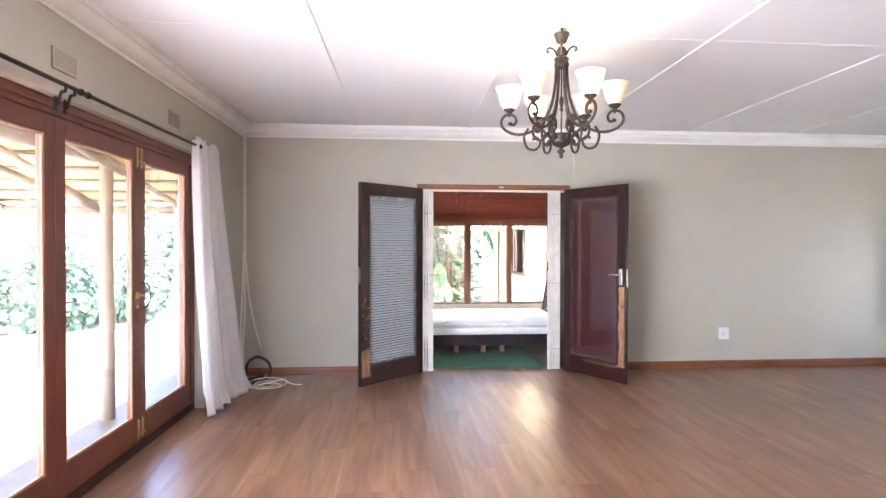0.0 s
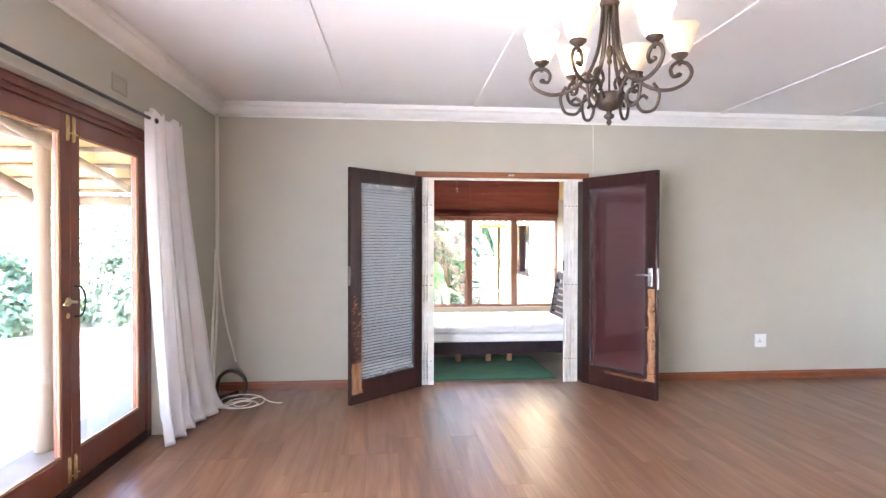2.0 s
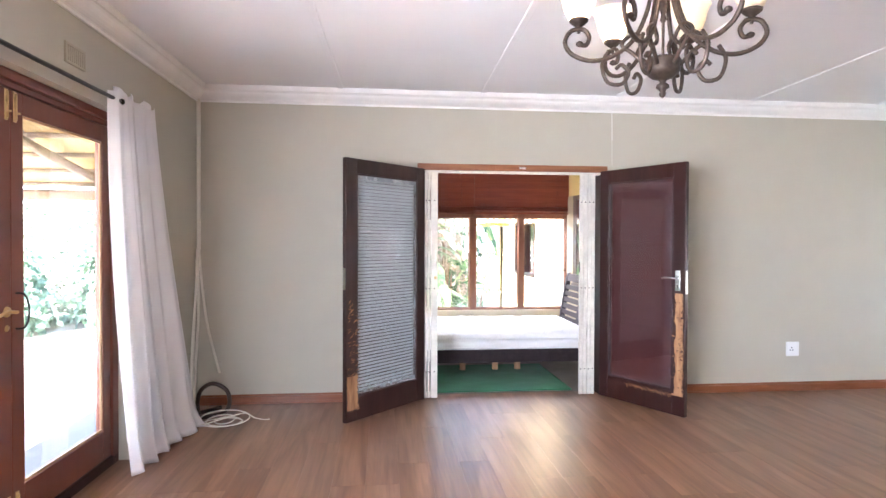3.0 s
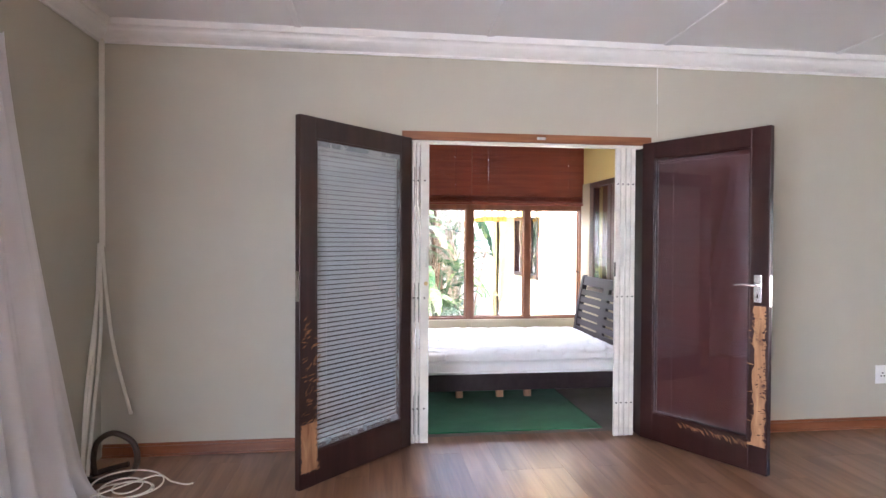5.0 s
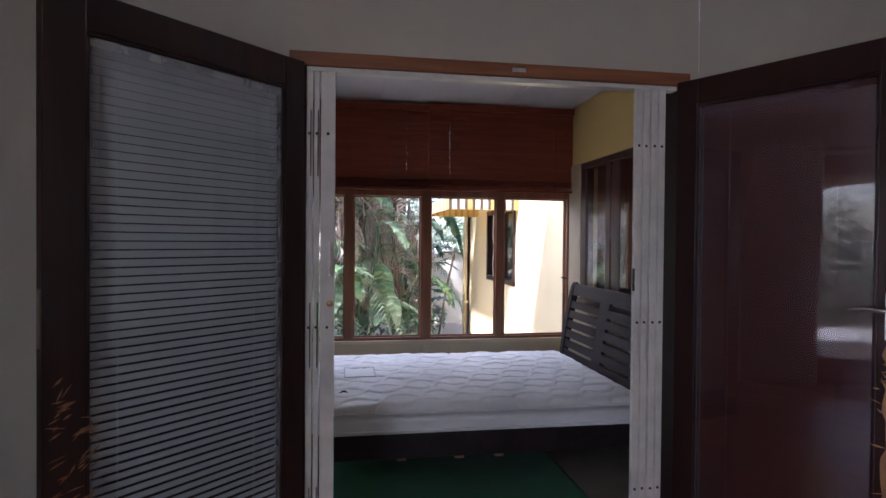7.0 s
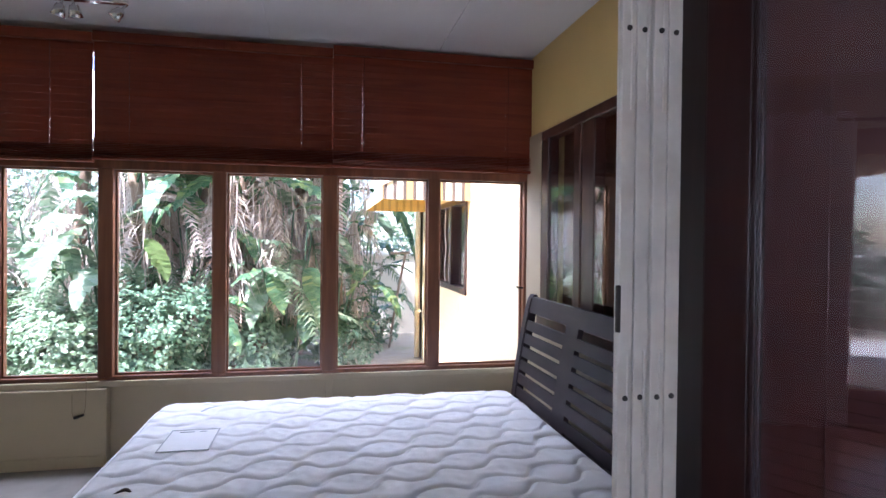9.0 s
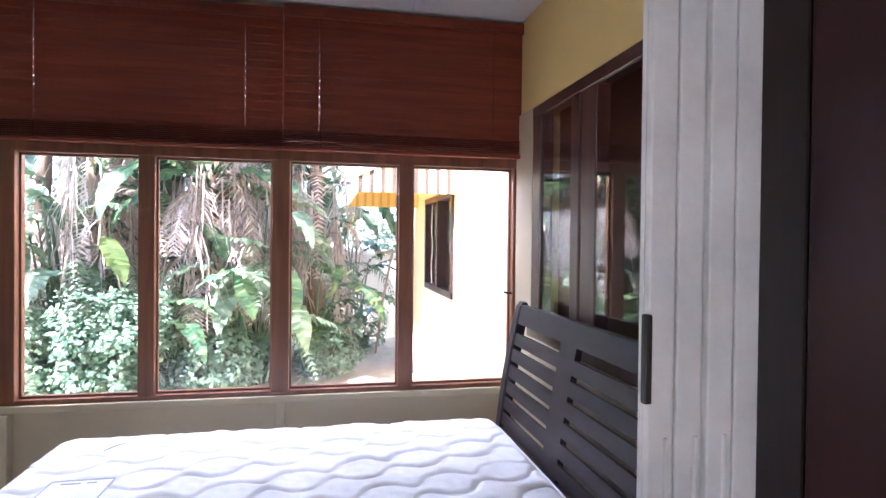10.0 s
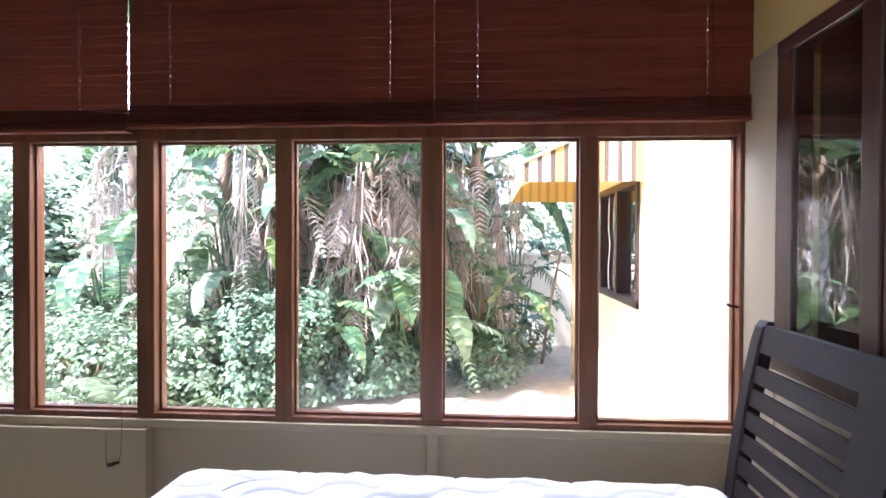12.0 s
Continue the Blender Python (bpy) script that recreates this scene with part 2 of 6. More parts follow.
def mesh_of(name, bm, material, smooth=False):
    bmesh.ops.recalc_face_normals(bm, faces=bm.faces)
    me = bpy.data.meshes.new(name)
    bm.to_mesh(me)
    bm.free()
    if smooth:
        me.shade_smooth()
    me.materials.append(material)
    return me


def part(name, bm, material, parent=None, label="", smooth=False, m=None):
    ob = new(name, mesh_of(name, bm, material, smooth))
    if parent is not None:
        ob.parent = parent
    if m is not None:
        ob.matrix_basis = m
    if label:
        tagged(ob, label)
    return ob


def boxpart(name, dims, material, parent=None, label="", bev=0.0, m=None):
    bm = bmesh.new()
    box(bm, *dims, bev=bev)
    return part(name, bm, material, parent, label, m=m)


def thing(name, label, category, m=None, group="", kind=""):
    e = new(name)
    e.empty_display_size = 0.1
    if m is not None:
        e.matrix_basis = m
    return tagged(e, label, category, group, kind)


def tube(bm, pts, radii, seg=8, cap=True):
    """A round bar swept along pts."""
    pts = [Vector(p) for p in pts]
    if not isinstance(radii, (list, tuple)):
        radii = [radii] * len(pts)
    rings, up = [], None
    for i, p in enumerate(pts):
        t = (pts[min(i + 1, len(pts) - 1)] - pts[max(i - 1, 0)]).normalized()
        if up is None:
            up = t.orthogonal().normalized()
        up = (up - t * up.dot(t))
        up = up.normalized() if up.length > 1e-6 else t.orthogonal().normalized()
        side = t.cross(up)
        rings.append([bm.verts.new(p + (up * math.cos(a) + side * math.sin(a)) * radii[i]) for a in [2 * math.pi * k / seg for k in range(seg)]])
    for a, b in zip(rings, rings[1:]):
        for k in range(seg):
            bm.faces.new((a[k], a[(k + 1) % seg], b[(k + 1) % seg], b[k]))
    if cap:
        bm.faces.new(rings[0][::-1])
        bm.faces.new(rings[-1])


def lathe(bm, prof, seg=20, at=(0, 0, 0)):
    """Turned shape from (radius, height) pairs."""
    rings = []
    for r, z in prof:
        rings.append([bm.verts.new((at[0] + max(r, 1e-4) * math.cos(2 * math.pi * k / seg), at[1] + max(r, 1e-4) * math.sin(2 * math.pi * k / seg), at[2] + z)) for k in range(seg)])
    for a, b in zip(rings, rings[1:]):
        for k in range(seg):
            bm.faces.new((a[k], a[(k + 1) % seg], b[(k + 1) % seg], b[k]))


def smoothline(pts, n=8):
    """Catmull-Rom through pts."""
    pts = [Vector(p) for p in pts]
    out = []
    for i in range(len(pts) - 1):
        p0, p1, p2, p3 = pts[max(i - 1, 0)], pts[i], pts[i + 1], pts[min(i + 2, len(pts) - 1)]
        for k in range(n):
            t = k / n
            out.append(0.5 * ((2 * p1) + (p2 - p0) * t + (2 * p0 - 5 * p1 + 4 * p2 - p3) * t * t + (3 * p1 - p0 - 3 * p2 + p3) * t ** 3))
    out.append(pts[-1])
    return out


def wall_with_holes(name, axis, c0, c1, a0, a1, z0, z1, holes, material, label="", m=None):
    """A wall as one solid of blocks: axis 'x' runs along x between a0 and a1, thick from c0 to c1; holes (a0, a1, z0, z1)."""
    bm = bmesh.new()
    cuts = sorted({a0, a1, *[h[0] for h in holes], *[h[1] for h in holes]})
    for u, v in zip(cuts, cuts[1:]):
        spans, zs = [], z0
        for h in sorted((h for h in holes if h[0] <= u + 1e-6 and h[1] >= v - 1e-6), key=lambda h: h[2]):
            spans.append((zs, h[2]))
            zs = h[3]
        spans.append((zs, z1))
        for p, q in spans:
            if q - p > 1e-4:
                if axis == 'x':
                    box(bm, u, v, c0, c1, p, q)
                else:
                    box(bm, c0, c1, u, v, p, q)
    bmesh.ops.remove_doubles(bm, verts=bm.verts, dist=1e-5)
    inner = [f for f in bm.faces if sum(1 for g in f.edges[0].link_faces if g is not f and abs(g.calc_center_median().x - f.calc_center_median().x) + abs(g.calc_center_median().y - f.calc_center_median().y) + abs(g.calc_center_median().z - f.calc_center_median().z) < 1e-5)]
    bmesh.ops.delete(bm, geom=inner, context='FACES_ONLY')
    ob = part(name, bm, material, None, label, m=m)
    return tagged(ob, label, "wall", kind="structure")


# ---- structure of the living room ----
FY, FT = 6.64, 0.20          # face and thickness of the wall between the two rooms
CEIL, CEIL2 = 2.67, 2.49
# the garden-side wall stands a little off square; it is built along y with its face at x = 0
LW = Matrix.Translation((-1.06, FY, 0)) @ Matrix.Rotation(radians(-1.3), 4, 'Z') @ Matrix.Translation((0, -FY, 0))
XR, YB = 6.40, -2.60         # far side and back of the room
D0, D1 = -1.49, 5.41          # folding door's frame along the garden wall

wall_with_holes("wall_north", 'x', FY, FY + FT, -1.75, XR + 0.2, -0.02, 2.8, [(0.79, 2.49, -0.02, 2.06)], M_WALL, "smooth grey-beige painted wall with a double doorway")
wall_with_holes("wall_west", 'y', -0.22, 0.0, YB - 0.3, FY + 0.1, -0.02, 2.8, [(D0, D1, -0.02, 2.15)], M_WALL, "grey-beige painted wall with wide folding glass doors", LW)
wall_with_holes("wall_east", 'y', XR, XR + 0.2, YB - 0.2, FY, -0.02, 2.8, [(5.80, 6.38, 0.28, 1.78)], M_WALL, "grey-beige painted wall with a narrow window")
wall_with_holes("wall_south", 'x', YB - 0.2, YB, -1.9, XR, -0.02, 2.8, [], M_WALL, "plain grey-beige painted wall")

bm = bmesh.new()
box(bm, -1.9, XR + 0.2, YB - 0.2, FY + 0.15, CEIL, CEIL + 0.06)
strip = [(0.134, 6.55), (1.347, 6.55), (2.55, 6.55), (3.82, 6.55), (5.06, 6.55)]
for sx, sy in strip:
    length = 9.3
    box(bm, -0.022, 0.022, -length, 0.0, CEIL - 0.008, CEIL + 0.01, 0.003, Matrix.Translation((sx, sy, 0)) @ Matrix.Rotation(radians(-1.5), 4, 'Z'))
for x0, x1 in ((-1.3, 0.05), (1.30, 2.46), (2.48, 3.7), (3.75, 4.95)):
    box(bm, x0, x1, 3.715, 3.727, CEIL - 0.003, CEIL + 0.01)
tagged(part("ceiling", bm, M_CEIL), "white painted board ceiling with narrow cover strips", "ceiling", kind="structure")


def cornice(name, pts, material, size=0.10, drop=0.128):
    """Coved plaster moulding along a run of wall: pts are the start and end at the wall, with the way into the room."""
    (x0, y0), (x1, y1), (nx, ny) = pts
    prof = [(0, 0), (0.012, 0), (0.012, 0.016), (0.022, 0.022)]
    prof += [(0.022 + 0.055 * math.sin(a) ** 1.4, 0.022 + 0.055 * (1 - math.cos(a))) for a in [0.25, 0.6, 0.95, 1.25, 1.5]]
    prof += [(0.085, 0.085), (size, 0.088), (size, drop + 0.02), (0, drop + 0.02)]
    bm = bmesh.new()
    rows = []
    for x, y in ((x0, y0), (x1, y1)):
        rows.append([bm.verts.new((x + nx * d, y + ny * d, CEIL - drop + h)) for d, h in prof])
    k = len(prof)
    for i in range(k):
        bm.faces.new((rows[0][i], rows[0][(i + 1) % k], rows[1][(i + 1) % k], rows[1][i]))
    bm.faces.new(rows[0]); bm.faces.new(rows[1][::-1])
    ob = part(name, bm, material)
    return tagged(ob, "white coved plaster cornice under the ceiling", "cornice", kind="structure")


cornice("cornice", ((-1.07, FY), (XR, FY), (0, -1)), M_WHITE)
a, b = LW @ Vector((0, FY - 0.0, 0)), LW @ Vector((0, YB, 0))
nrm = LW.to_3x3() @ Vector((1, 0, 0))
cornice("cornice", ((a.x, a.y), (b.x, b.y), (nrm.x, nrm.y)), M_WHITE)


def skirting(name, x0, x1):
    bm = bmesh.new()
    box(bm, x0, x1, FY - 0.016, FY, 0.0, 0.062, 0.002)
    box(bm, x0, x1, FY - 0.011, FY, 0.062, 0.080, 0.004)
    box(bm, x0, x1, FY - 0.028, FY - 0.016, 0.0, 0.014, 0.004)
    return tagged(part(name, bm, M_SKIRT), "reddish-brown varnished wooden skirting board", "skirting", kind="structure")


skirting("baseboard", -1.05, 0.79)
skirting("baseboard", 2.49, XR)

# ---- sunroom beyond the doorway ----
SX0, SX1, SY = -1.70, 3.0, 9.24
boxpart_floor = boxpart("sunroom_floor", (SX0 - 0.1, SX1 + 0.1, FY + FT, SY + 0.1, -0.12, -0.004), M_SLAB)
tagged(boxpart_floor, "worn grey cement floor", "floor", kind="structure")
tagged(boxpart("threshold", (0.79, 2.49, FY + 0.145, FY + FT + 0.002, -0.1, -0.002), M_SLAB), "cement threshold under the folding gate", "threshold", kind="structure")
bm = bmesh.new()
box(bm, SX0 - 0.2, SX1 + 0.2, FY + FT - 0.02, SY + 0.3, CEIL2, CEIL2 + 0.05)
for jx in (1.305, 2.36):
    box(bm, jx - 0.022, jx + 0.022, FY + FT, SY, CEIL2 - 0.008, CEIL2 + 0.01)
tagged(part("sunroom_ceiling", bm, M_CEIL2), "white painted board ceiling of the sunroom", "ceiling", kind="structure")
wall_with_holes("wall_sunroom_west", 'y', SX0 - 0.15, SX0, FY + FT, SY + 0.15, -0.02, 2.6, [], M_WALL2, "plain cream painted end wall")
wall_with_holes("wall_sunroom_east", 'y', 2.96, 3.10, FY + FT, SY - 0.10, -0.02, 2.6, [(7.10, 8.92, 0.80, 1.975)], M_MUSTARD, "mustard-yellow painted wall with a dark inner window")
# low wall under the sunroom windows, in panels with upright joints
bm = bmesh.new()
box(bm, SX0, 3.0, SY - 0.02, SY + 0.10, -0.15, 0.44)
box(bm, SX0, 0.435, SY - 0.085, SY - 0.02, -0.02, 0.436, 0.004)
tagged(part("wall_sunroom_north", bm, M_WALL2), "low cream panelled wall under the window row", "wall", kind="structure")
for jx in (1.68, 2.95):
    tagged(boxpart("pilaster", (jx - 0.022, jx + 0.022, SY - 0.055, SY - 0.0205, -0.02, 0.44), M_WALL2, bev=0.003), "cream upright joint strip on the low wall", "pilaster", kind="structure")
tagged(boxpart("baseboard", (SX0, 0.425, SY - 0.10, SY - 0.0855, -0.004, 0.06), M_WALL2, bev=0.003), "cream baseboard under the low panel", "skirting", kind="structure")
bm = bmesh.new()
box(bm, SX0, 3.1, SY + 0.01, SY + 0.12, 2.40, 2.6)
tagged(part("wall_over_windows", bm, M_WALL2), "cream wall over the window row", "wall", kind="structure")
boxpart_corner = boxpart("corner_post", (3.005, 3.10, SY - 0.06, SY + 0.12, -0.02, 2.55), M_WALL2, bev=0.003)
tagged(boxpart_corner, "cream painted post in the corner beside the windows", "post", kind="structure")
bm = bmesh.new()
box(bm, 2.966, 2.996, SY - 0.12, SY - 0.09, 1.76, 2.45, 0.006)
tagged(part("trim", bm, M_WHITE), "white painted corner batten", "trim", kind="structure")


def window_row():
    """Timber window row: outer frame, mullions, panes with putty beads."""
    w = thing("window_1", "row of fixed brown timber windows over a low cream wall", "window", kind="structure")
    xs = [(-1.70, -1.62), (-0.84, -0.76), (-0.212, -0.13), (0.376, 0.456), (0.994, 1.071), (1.633, 1.723), (2.293, 2.371), (2.932, 3.003)]
    z0, z1 = 0.499, 1.694
    boxpart("window_frame", (-1.70, 3.003, SY - 0.045, SY + 0.055, z1, z1 + 0.10), M_WIN, w, bev=0.004)
    boxpart("window_sill", (-1.70, 3.003, SY - 0.045, SY + 0.07, z0 - 0.024, z0), M_WIN, w, bev=0.004)
    boxpart("window_ledge", (-1.70, 3.003, SY - 0.064, SY + 0.05, z0 - 0.060, z0 - 0.0245), M_WALL2, w, bev=0.003)
    for i, (a, b) in enumerate(xs):
        d = 0.012 if i % 2 else 0.0
        boxpart("mullion", (a, b, SY - 0.045 - d, SY + 0.05, z0 - 0.004, z1 + 0.004), M_WIN, w, bev=0.005)
    boxpart("top_frame", (-1.70, 3.003, SY - 0.045, SY + 0.055, 2.36, 2.42), M_WIN, w, bev=0.004)
    for a, b in xs:
        boxpart("upper_mullion", (a, b, SY - 0.042, SY + 0.05, z1 + 0.10, 2.36), M_WIN, w, bev=0.005)
    for (a, b), (c, d) in zip(xs, xs[1:]):
        g = boxpart("upper_pane", (b - 0.003, c + 0.003, SY + 0.008, SY + 0.013, z1 + 0.097, 2.363), M_GLASS, w)
        g.visible_shadow = False
    for (a, b), (c, d) in zip(xs, xs[1:]):
        g = boxpart("pane", (b - 0.003, c + 0.003, SY + 0.008, SY + 0.013, z0 - 0.003, z1 + 0.003), M_GLASS, w, "clear window glass")
        g.visible_shadow = False
        bm = bmesh.new()
        for q in ((b, c, z0, z0 + 0.012), (b, c, z1 - 0.012, z1), (b, b + 0.010, z0, z1), (c - 0.010, c, z0, z1)):
            box(bm, q[0], q[1], SY - 0.012, SY + 0.006, q[2], q[3], 0.003)
        part("bead", bm, M_WIN, w)
    bm = bmesh.new()
    tube(bm, [(2.94, SY - 0.045, 0.995), (2.90, SY - 0.055, 1.0), (2.885, SY - 0.055, 1.006)], 0.006)
    part("stay_handle", bm, M_RIVET, w, "small dark metal catch", True)
    return w


window_row()
# cream boarding on the end wall, beside and below the inner window
M_BOARD = paint("cream_boarding", (0.36, 0.29, 0.19), 0.5, 0.05, 1.5, 120)
tagged(boxpart("trim", (2.948, 2.9595, 8.923, SY - 0.06, -0.004, 1.98), M_BOARD, bev=0.002), "cream painted board beside the inner window", "trim", kind="structure")
tagged(boxpart("trim", (2.950, 2.9595, FY + FT, 8.922, -0.004, 0.797), M_BOARD, bev=0.002), "cream painted boarding below the inner window", "trim", kind="structure")


def blind(name, x0, x1, ztop, zbot, y, tilt, label, n_tapes=2, slip=0.0):
    b = thing(name, label, "blind", group="wooden blinds over the windows")
    boxpart("headrail", (x0, x1, y - 0.03, y + 0.03, ztop - 0.055, ztop), M_BLIND, b, bev=0.003)
    bm0 = bmesh.new()
    half = (x1 - x0) / 2
    holes = [-half + 2 * half * (0.14 + 0.72 * k / max(1, n_tapes - 1)) for k in range(n_tapes)]
    ends = [-half + 0.001] + [h + s_ for h in holes for s_ in (-0.0010, 0.0010)] + [half - 0.001]
    for a, b_ in zip(ends[::2], ends[1::2]):
        box(bm0, a, b_, -0.024, 0.024, -0.0014, 0.0014, 0.001)
    # slots that the lift cords run through
    for h in holes:
        box(bm0, h - 0.0010, h + 0.0010, -0.024, -0.0018, -0.0012, 0.0012)
        box(bm0, h - 0.0010, h + 0.0010, 0.0018, 0.024, -0.0012, 0.0012)
    me = mesh_of("slat", bm0, M_BLIND)
    pitch = 0.042
    n = int((ztop - 0.075 - zbot - 0.095) / pitch) + 1
    for i in range(n + 1):
        o = new("slat", me)
        o.parent = b
        o.matrix_basis = pose((x0 + x1) / 2 + random.uniform(-slip, 0.2 * slip), y, ztop - 0.075 - i * pitch, tilt + random.uniform(-1, 1), 0, 0)
    for i in range(9):
        o = new("stacked_slat", me)
        o.parent = b
        o.matrix_basis = pose((x0 + x1) / 2, y + random.uniform(-0.002, 0.002), zbot + 0.02 + i * 0.0095, random.uniform(-2, 2), 0, 0)
    boxpart("bottom_rail", (x0, x1, y - 0.026, y + 0.026, zbot, zbot + 0.016), M_BLIND, b, bev=0.003)
    for k in range(n_tapes):
        cx = x0 + (x1 - x0) * (0.14 + 0.72 * k / max(1, n_tapes - 1))
        bm = bmesh.new()
        for dy in (-0.027, 0.027):
            tube(bm, [(cx + 0.008, y + dy, zbot + 0.01), (cx + 0.008, y + dy, ztop - 0.05)], 0.0009, 5)
        part("cord", bm, M_BLACK, b)
    return b


blind("wooden_blind", 1.69, 2.962, 2.475, 1.742, SY - 0.10, 83, "dark reddish-brown wooden slatted blind, half raised")
blind("wooden_blind", 0.363, 1.6885, 2.46, 1.742, SY - 0.085, 82, "reddish-brown wooden slatted blind, half raised")
blind("wooden_blind", -1.2, 0.3605, 2.45, 1.725, SY - 0.085, 79, "reddish-brown wooden slatted blind with its slats tilted nearly shut", slip=0.003)


def inner_window():
    """Dark timber window in the mustard wall with white scroll bars behind one light."""
    w = thing("window_2", "dark-stained timber inner window with white bars behind", "window", kind="structure")
    y0, y1, z0, z1 = 7.10, 8.92, 0.80, 1.975
    X0, X1 = 2.945, 3.02
    boxpart("window_frame", (X0, X1, y0, y1, z1 - 0.055, z1), M_DARK3, w, bev=0.005)
    boxpart("window_sill", (X0 - 0.02, X1, y0, y1, z0, z0 + 0.055), M_DARK3, w, bev=0.006)
    for a, b in ((8.81, 8.92), (8.36, 8.445), (8.215, 8.357), (7.788, 7.85), (7.10, 7.16)):
        boxpart("mullion", (X0 + (0.008 if b - a > 0.12 else 0.002), X1, a, b, z0 + 0.05, z1 - 0.05), M_DARK3, w, bev=0.006)
    for a, b in ((8.445, 8.81), (7.85, 8.215), (7.16, 7.788)):
        g = boxpart("pane", (2.958, 2.963, a - 0.003, b + 0.003, z0 + 0.05, z1 - 0.05), M_SMOKE, w, "reflective window glass")
        g.visible_shadow = False
    bars = thing("burglar_bars", "white painted steel burglar bars with rounded loops", "burglar bars")
    bm = bmesh.new()
    tube(bm, [(3.03, 7.645, z0), (3.03, 7.645, z1)], 0.006, 8)
    part("upright", bm, M_WHITE, bars, smooth=True)
    for zc in (0.87, 1.15, 1.43, 1.71):
        bm = bmesh.new()
        h, wd, r = 0.092, 0.068, 0.028
        ring = []
        for cx, cz, a0 in ((wd - r, h - r, 0), (-wd + r, h - r, 90), (-wd + r, -h + r, 180), (wd - r, -h + r, 270)):
            ring += [(3.03, 7.476 + cx + r * math.cos(radians(a0 + q)), zc + cz + r * math.sin(radians(a0 + q))) for q in (0, 30, 60, 90)]
        tube(bm, ring + [ring[0]], 0.006, 8)
        for za, zb in ((zc + h, zc + h + 0.096),):
            tube(bm, [(3.03, 7.476, za), (3.03, 7.476, zb)], 0.006, 8)
        tube(bm, [(3.03, 7.544, zc + 0.03), (3.03, 7.645, zc + 0.03)], 0.005, 6)
        tube(bm, [(3.03, 7.408, zc + 0.03), (3.03, 7.16, zc + 0.03)], 0.005, 6)
        part("loop", bm, M_WHITE, bars, smooth=True)
    # the room behind it, its brown paint darkened to stand for dimness
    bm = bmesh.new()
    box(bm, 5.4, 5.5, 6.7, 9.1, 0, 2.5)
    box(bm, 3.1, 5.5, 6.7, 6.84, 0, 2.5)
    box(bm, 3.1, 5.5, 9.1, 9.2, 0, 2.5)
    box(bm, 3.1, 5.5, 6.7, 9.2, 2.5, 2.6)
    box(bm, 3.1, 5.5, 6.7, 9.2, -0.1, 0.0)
    tagged(part("wall_inner_room", bm, M_DIMROOM), "plain room behind the inner window, painted dark brown to look dim", "room", kind="structure")


inner_window()

# ---- double doors between the rooms ----
def door_frame():
    f = thing("door_frame", "oxblood-varnished timber frame of the double doorway", "door frame", kind="structure")
    boxpart("head", (0.785, 2.495, FY - 0.012, FY + 0.10, 2.005, 2.062), wood("orange_head", (0.16, 0.055, 0.02), (0.33, 0.13, 0.05), (1.5, 18, 18), 0.35, 0.2), f, "orange-brown timber head", bev=0.004)
    boxpart("jamb", (0.785, 0.848, FY - 0.012, FY + FT, 0, 2.004), M_JAMB, f, bev=0.004)
    boxpart("jamb", (2.437, 2.495, FY - 0.012, FY + FT, 0, 2.004), M_JAMB, f, bev=0.004)
    boxpart("latch_keep", (1.685, 1.745, FY - 0.018, FY - 0.012, 2.022, 2.042), M_CHROME, f, "small bright latch keep", bev=0.002)
    boxpart("track", (0.85, 2.437, FY - 0.003, FY + 0.05, 1.985, 2.004), M_GATE, f, "white gate track", bev=0.003)


door_frame()


def leaf(name, hinge, free, mirror, label, frame_mat):
    """One tall glazed leaf. Local x runs from hinge to free edge, local -y faces the living room side that the open leaf shows."""
    hx, hy = hinge
    fx, fy = free
    w = math.hypot(fx - hx, fy - hy)
    ang = math.degrees(math.atan2(fy - hy, fx - hx))
    d = thing(name, label, "door", pose(hx, hy, 0, 0, 0, ang), kind="structure")
    s = 1 if mirror else -1     # side of the shown face in local y
    z0, z1, st, top, bot = 0.012, 2.012, 0.108, 0.112, 0.185
    T = 0.04
    for nm, q in (("hinge_stile", (0, st * 0.85, z0, z1)), ("lock_stile", (w - st, w, z0, z1)), ("top_rail", (st * 0.85, w - st, z1 - top, z1)), ("bottom_rail", (st * 0.85, w - st, z0, z0 + bot))):
        e = 0.0015 if "rail" in nm else 0
        boxpart(nm, (q[0], q[1], -T / 2 + e, T / 2 - e, q[2], q[3]), frame_mat, d, bev=0.003)
    gx0, gx1, gz0, gz1 = st * 0.85, w - st, z0 + bot, z1 - top
    for side in (-1, 1):
        bm = bmesh.new()
        yy = side * (T / 2 - 0.006)
        for q in ((gx0, gx1, gz0, gz0 + 0.012), (gx0, gx1, gz1 - 0.012, gz1), (gx0, gx0 + 0.012, gz0 + 0.012, gz1 - 0.012), (gx1 - 0.012, gx1, gz0 + 0.012, gz1 - 0.012)):
            box(bm, q[0], q[1], yy - 0.005, yy + 0.005, q[2], q[3], 0.003)
        part("bead", bm, frame_mat, d)
    return d, w, s, (gx0, gx1, gz0, gz1), T


# leaf with the pale blind behind its glass
d1, w1, s1, g1, T1 = leaf("door_1", (0.832, 6.622), (0.199, 5.985), True, "open dark timber door, pale blind behind glass, clawed edge", M_DARK)
M_PALESLAT = paint("pale_blind_enamel", (0.62, 0.66, 0.66), 0.4, 0.06, 4.0, 60)
M_REDSLAT = paint("dark_red_blind_enamel", (0.056, 0.014, 0.013), 0.4, 0.1, 4.0, 60)


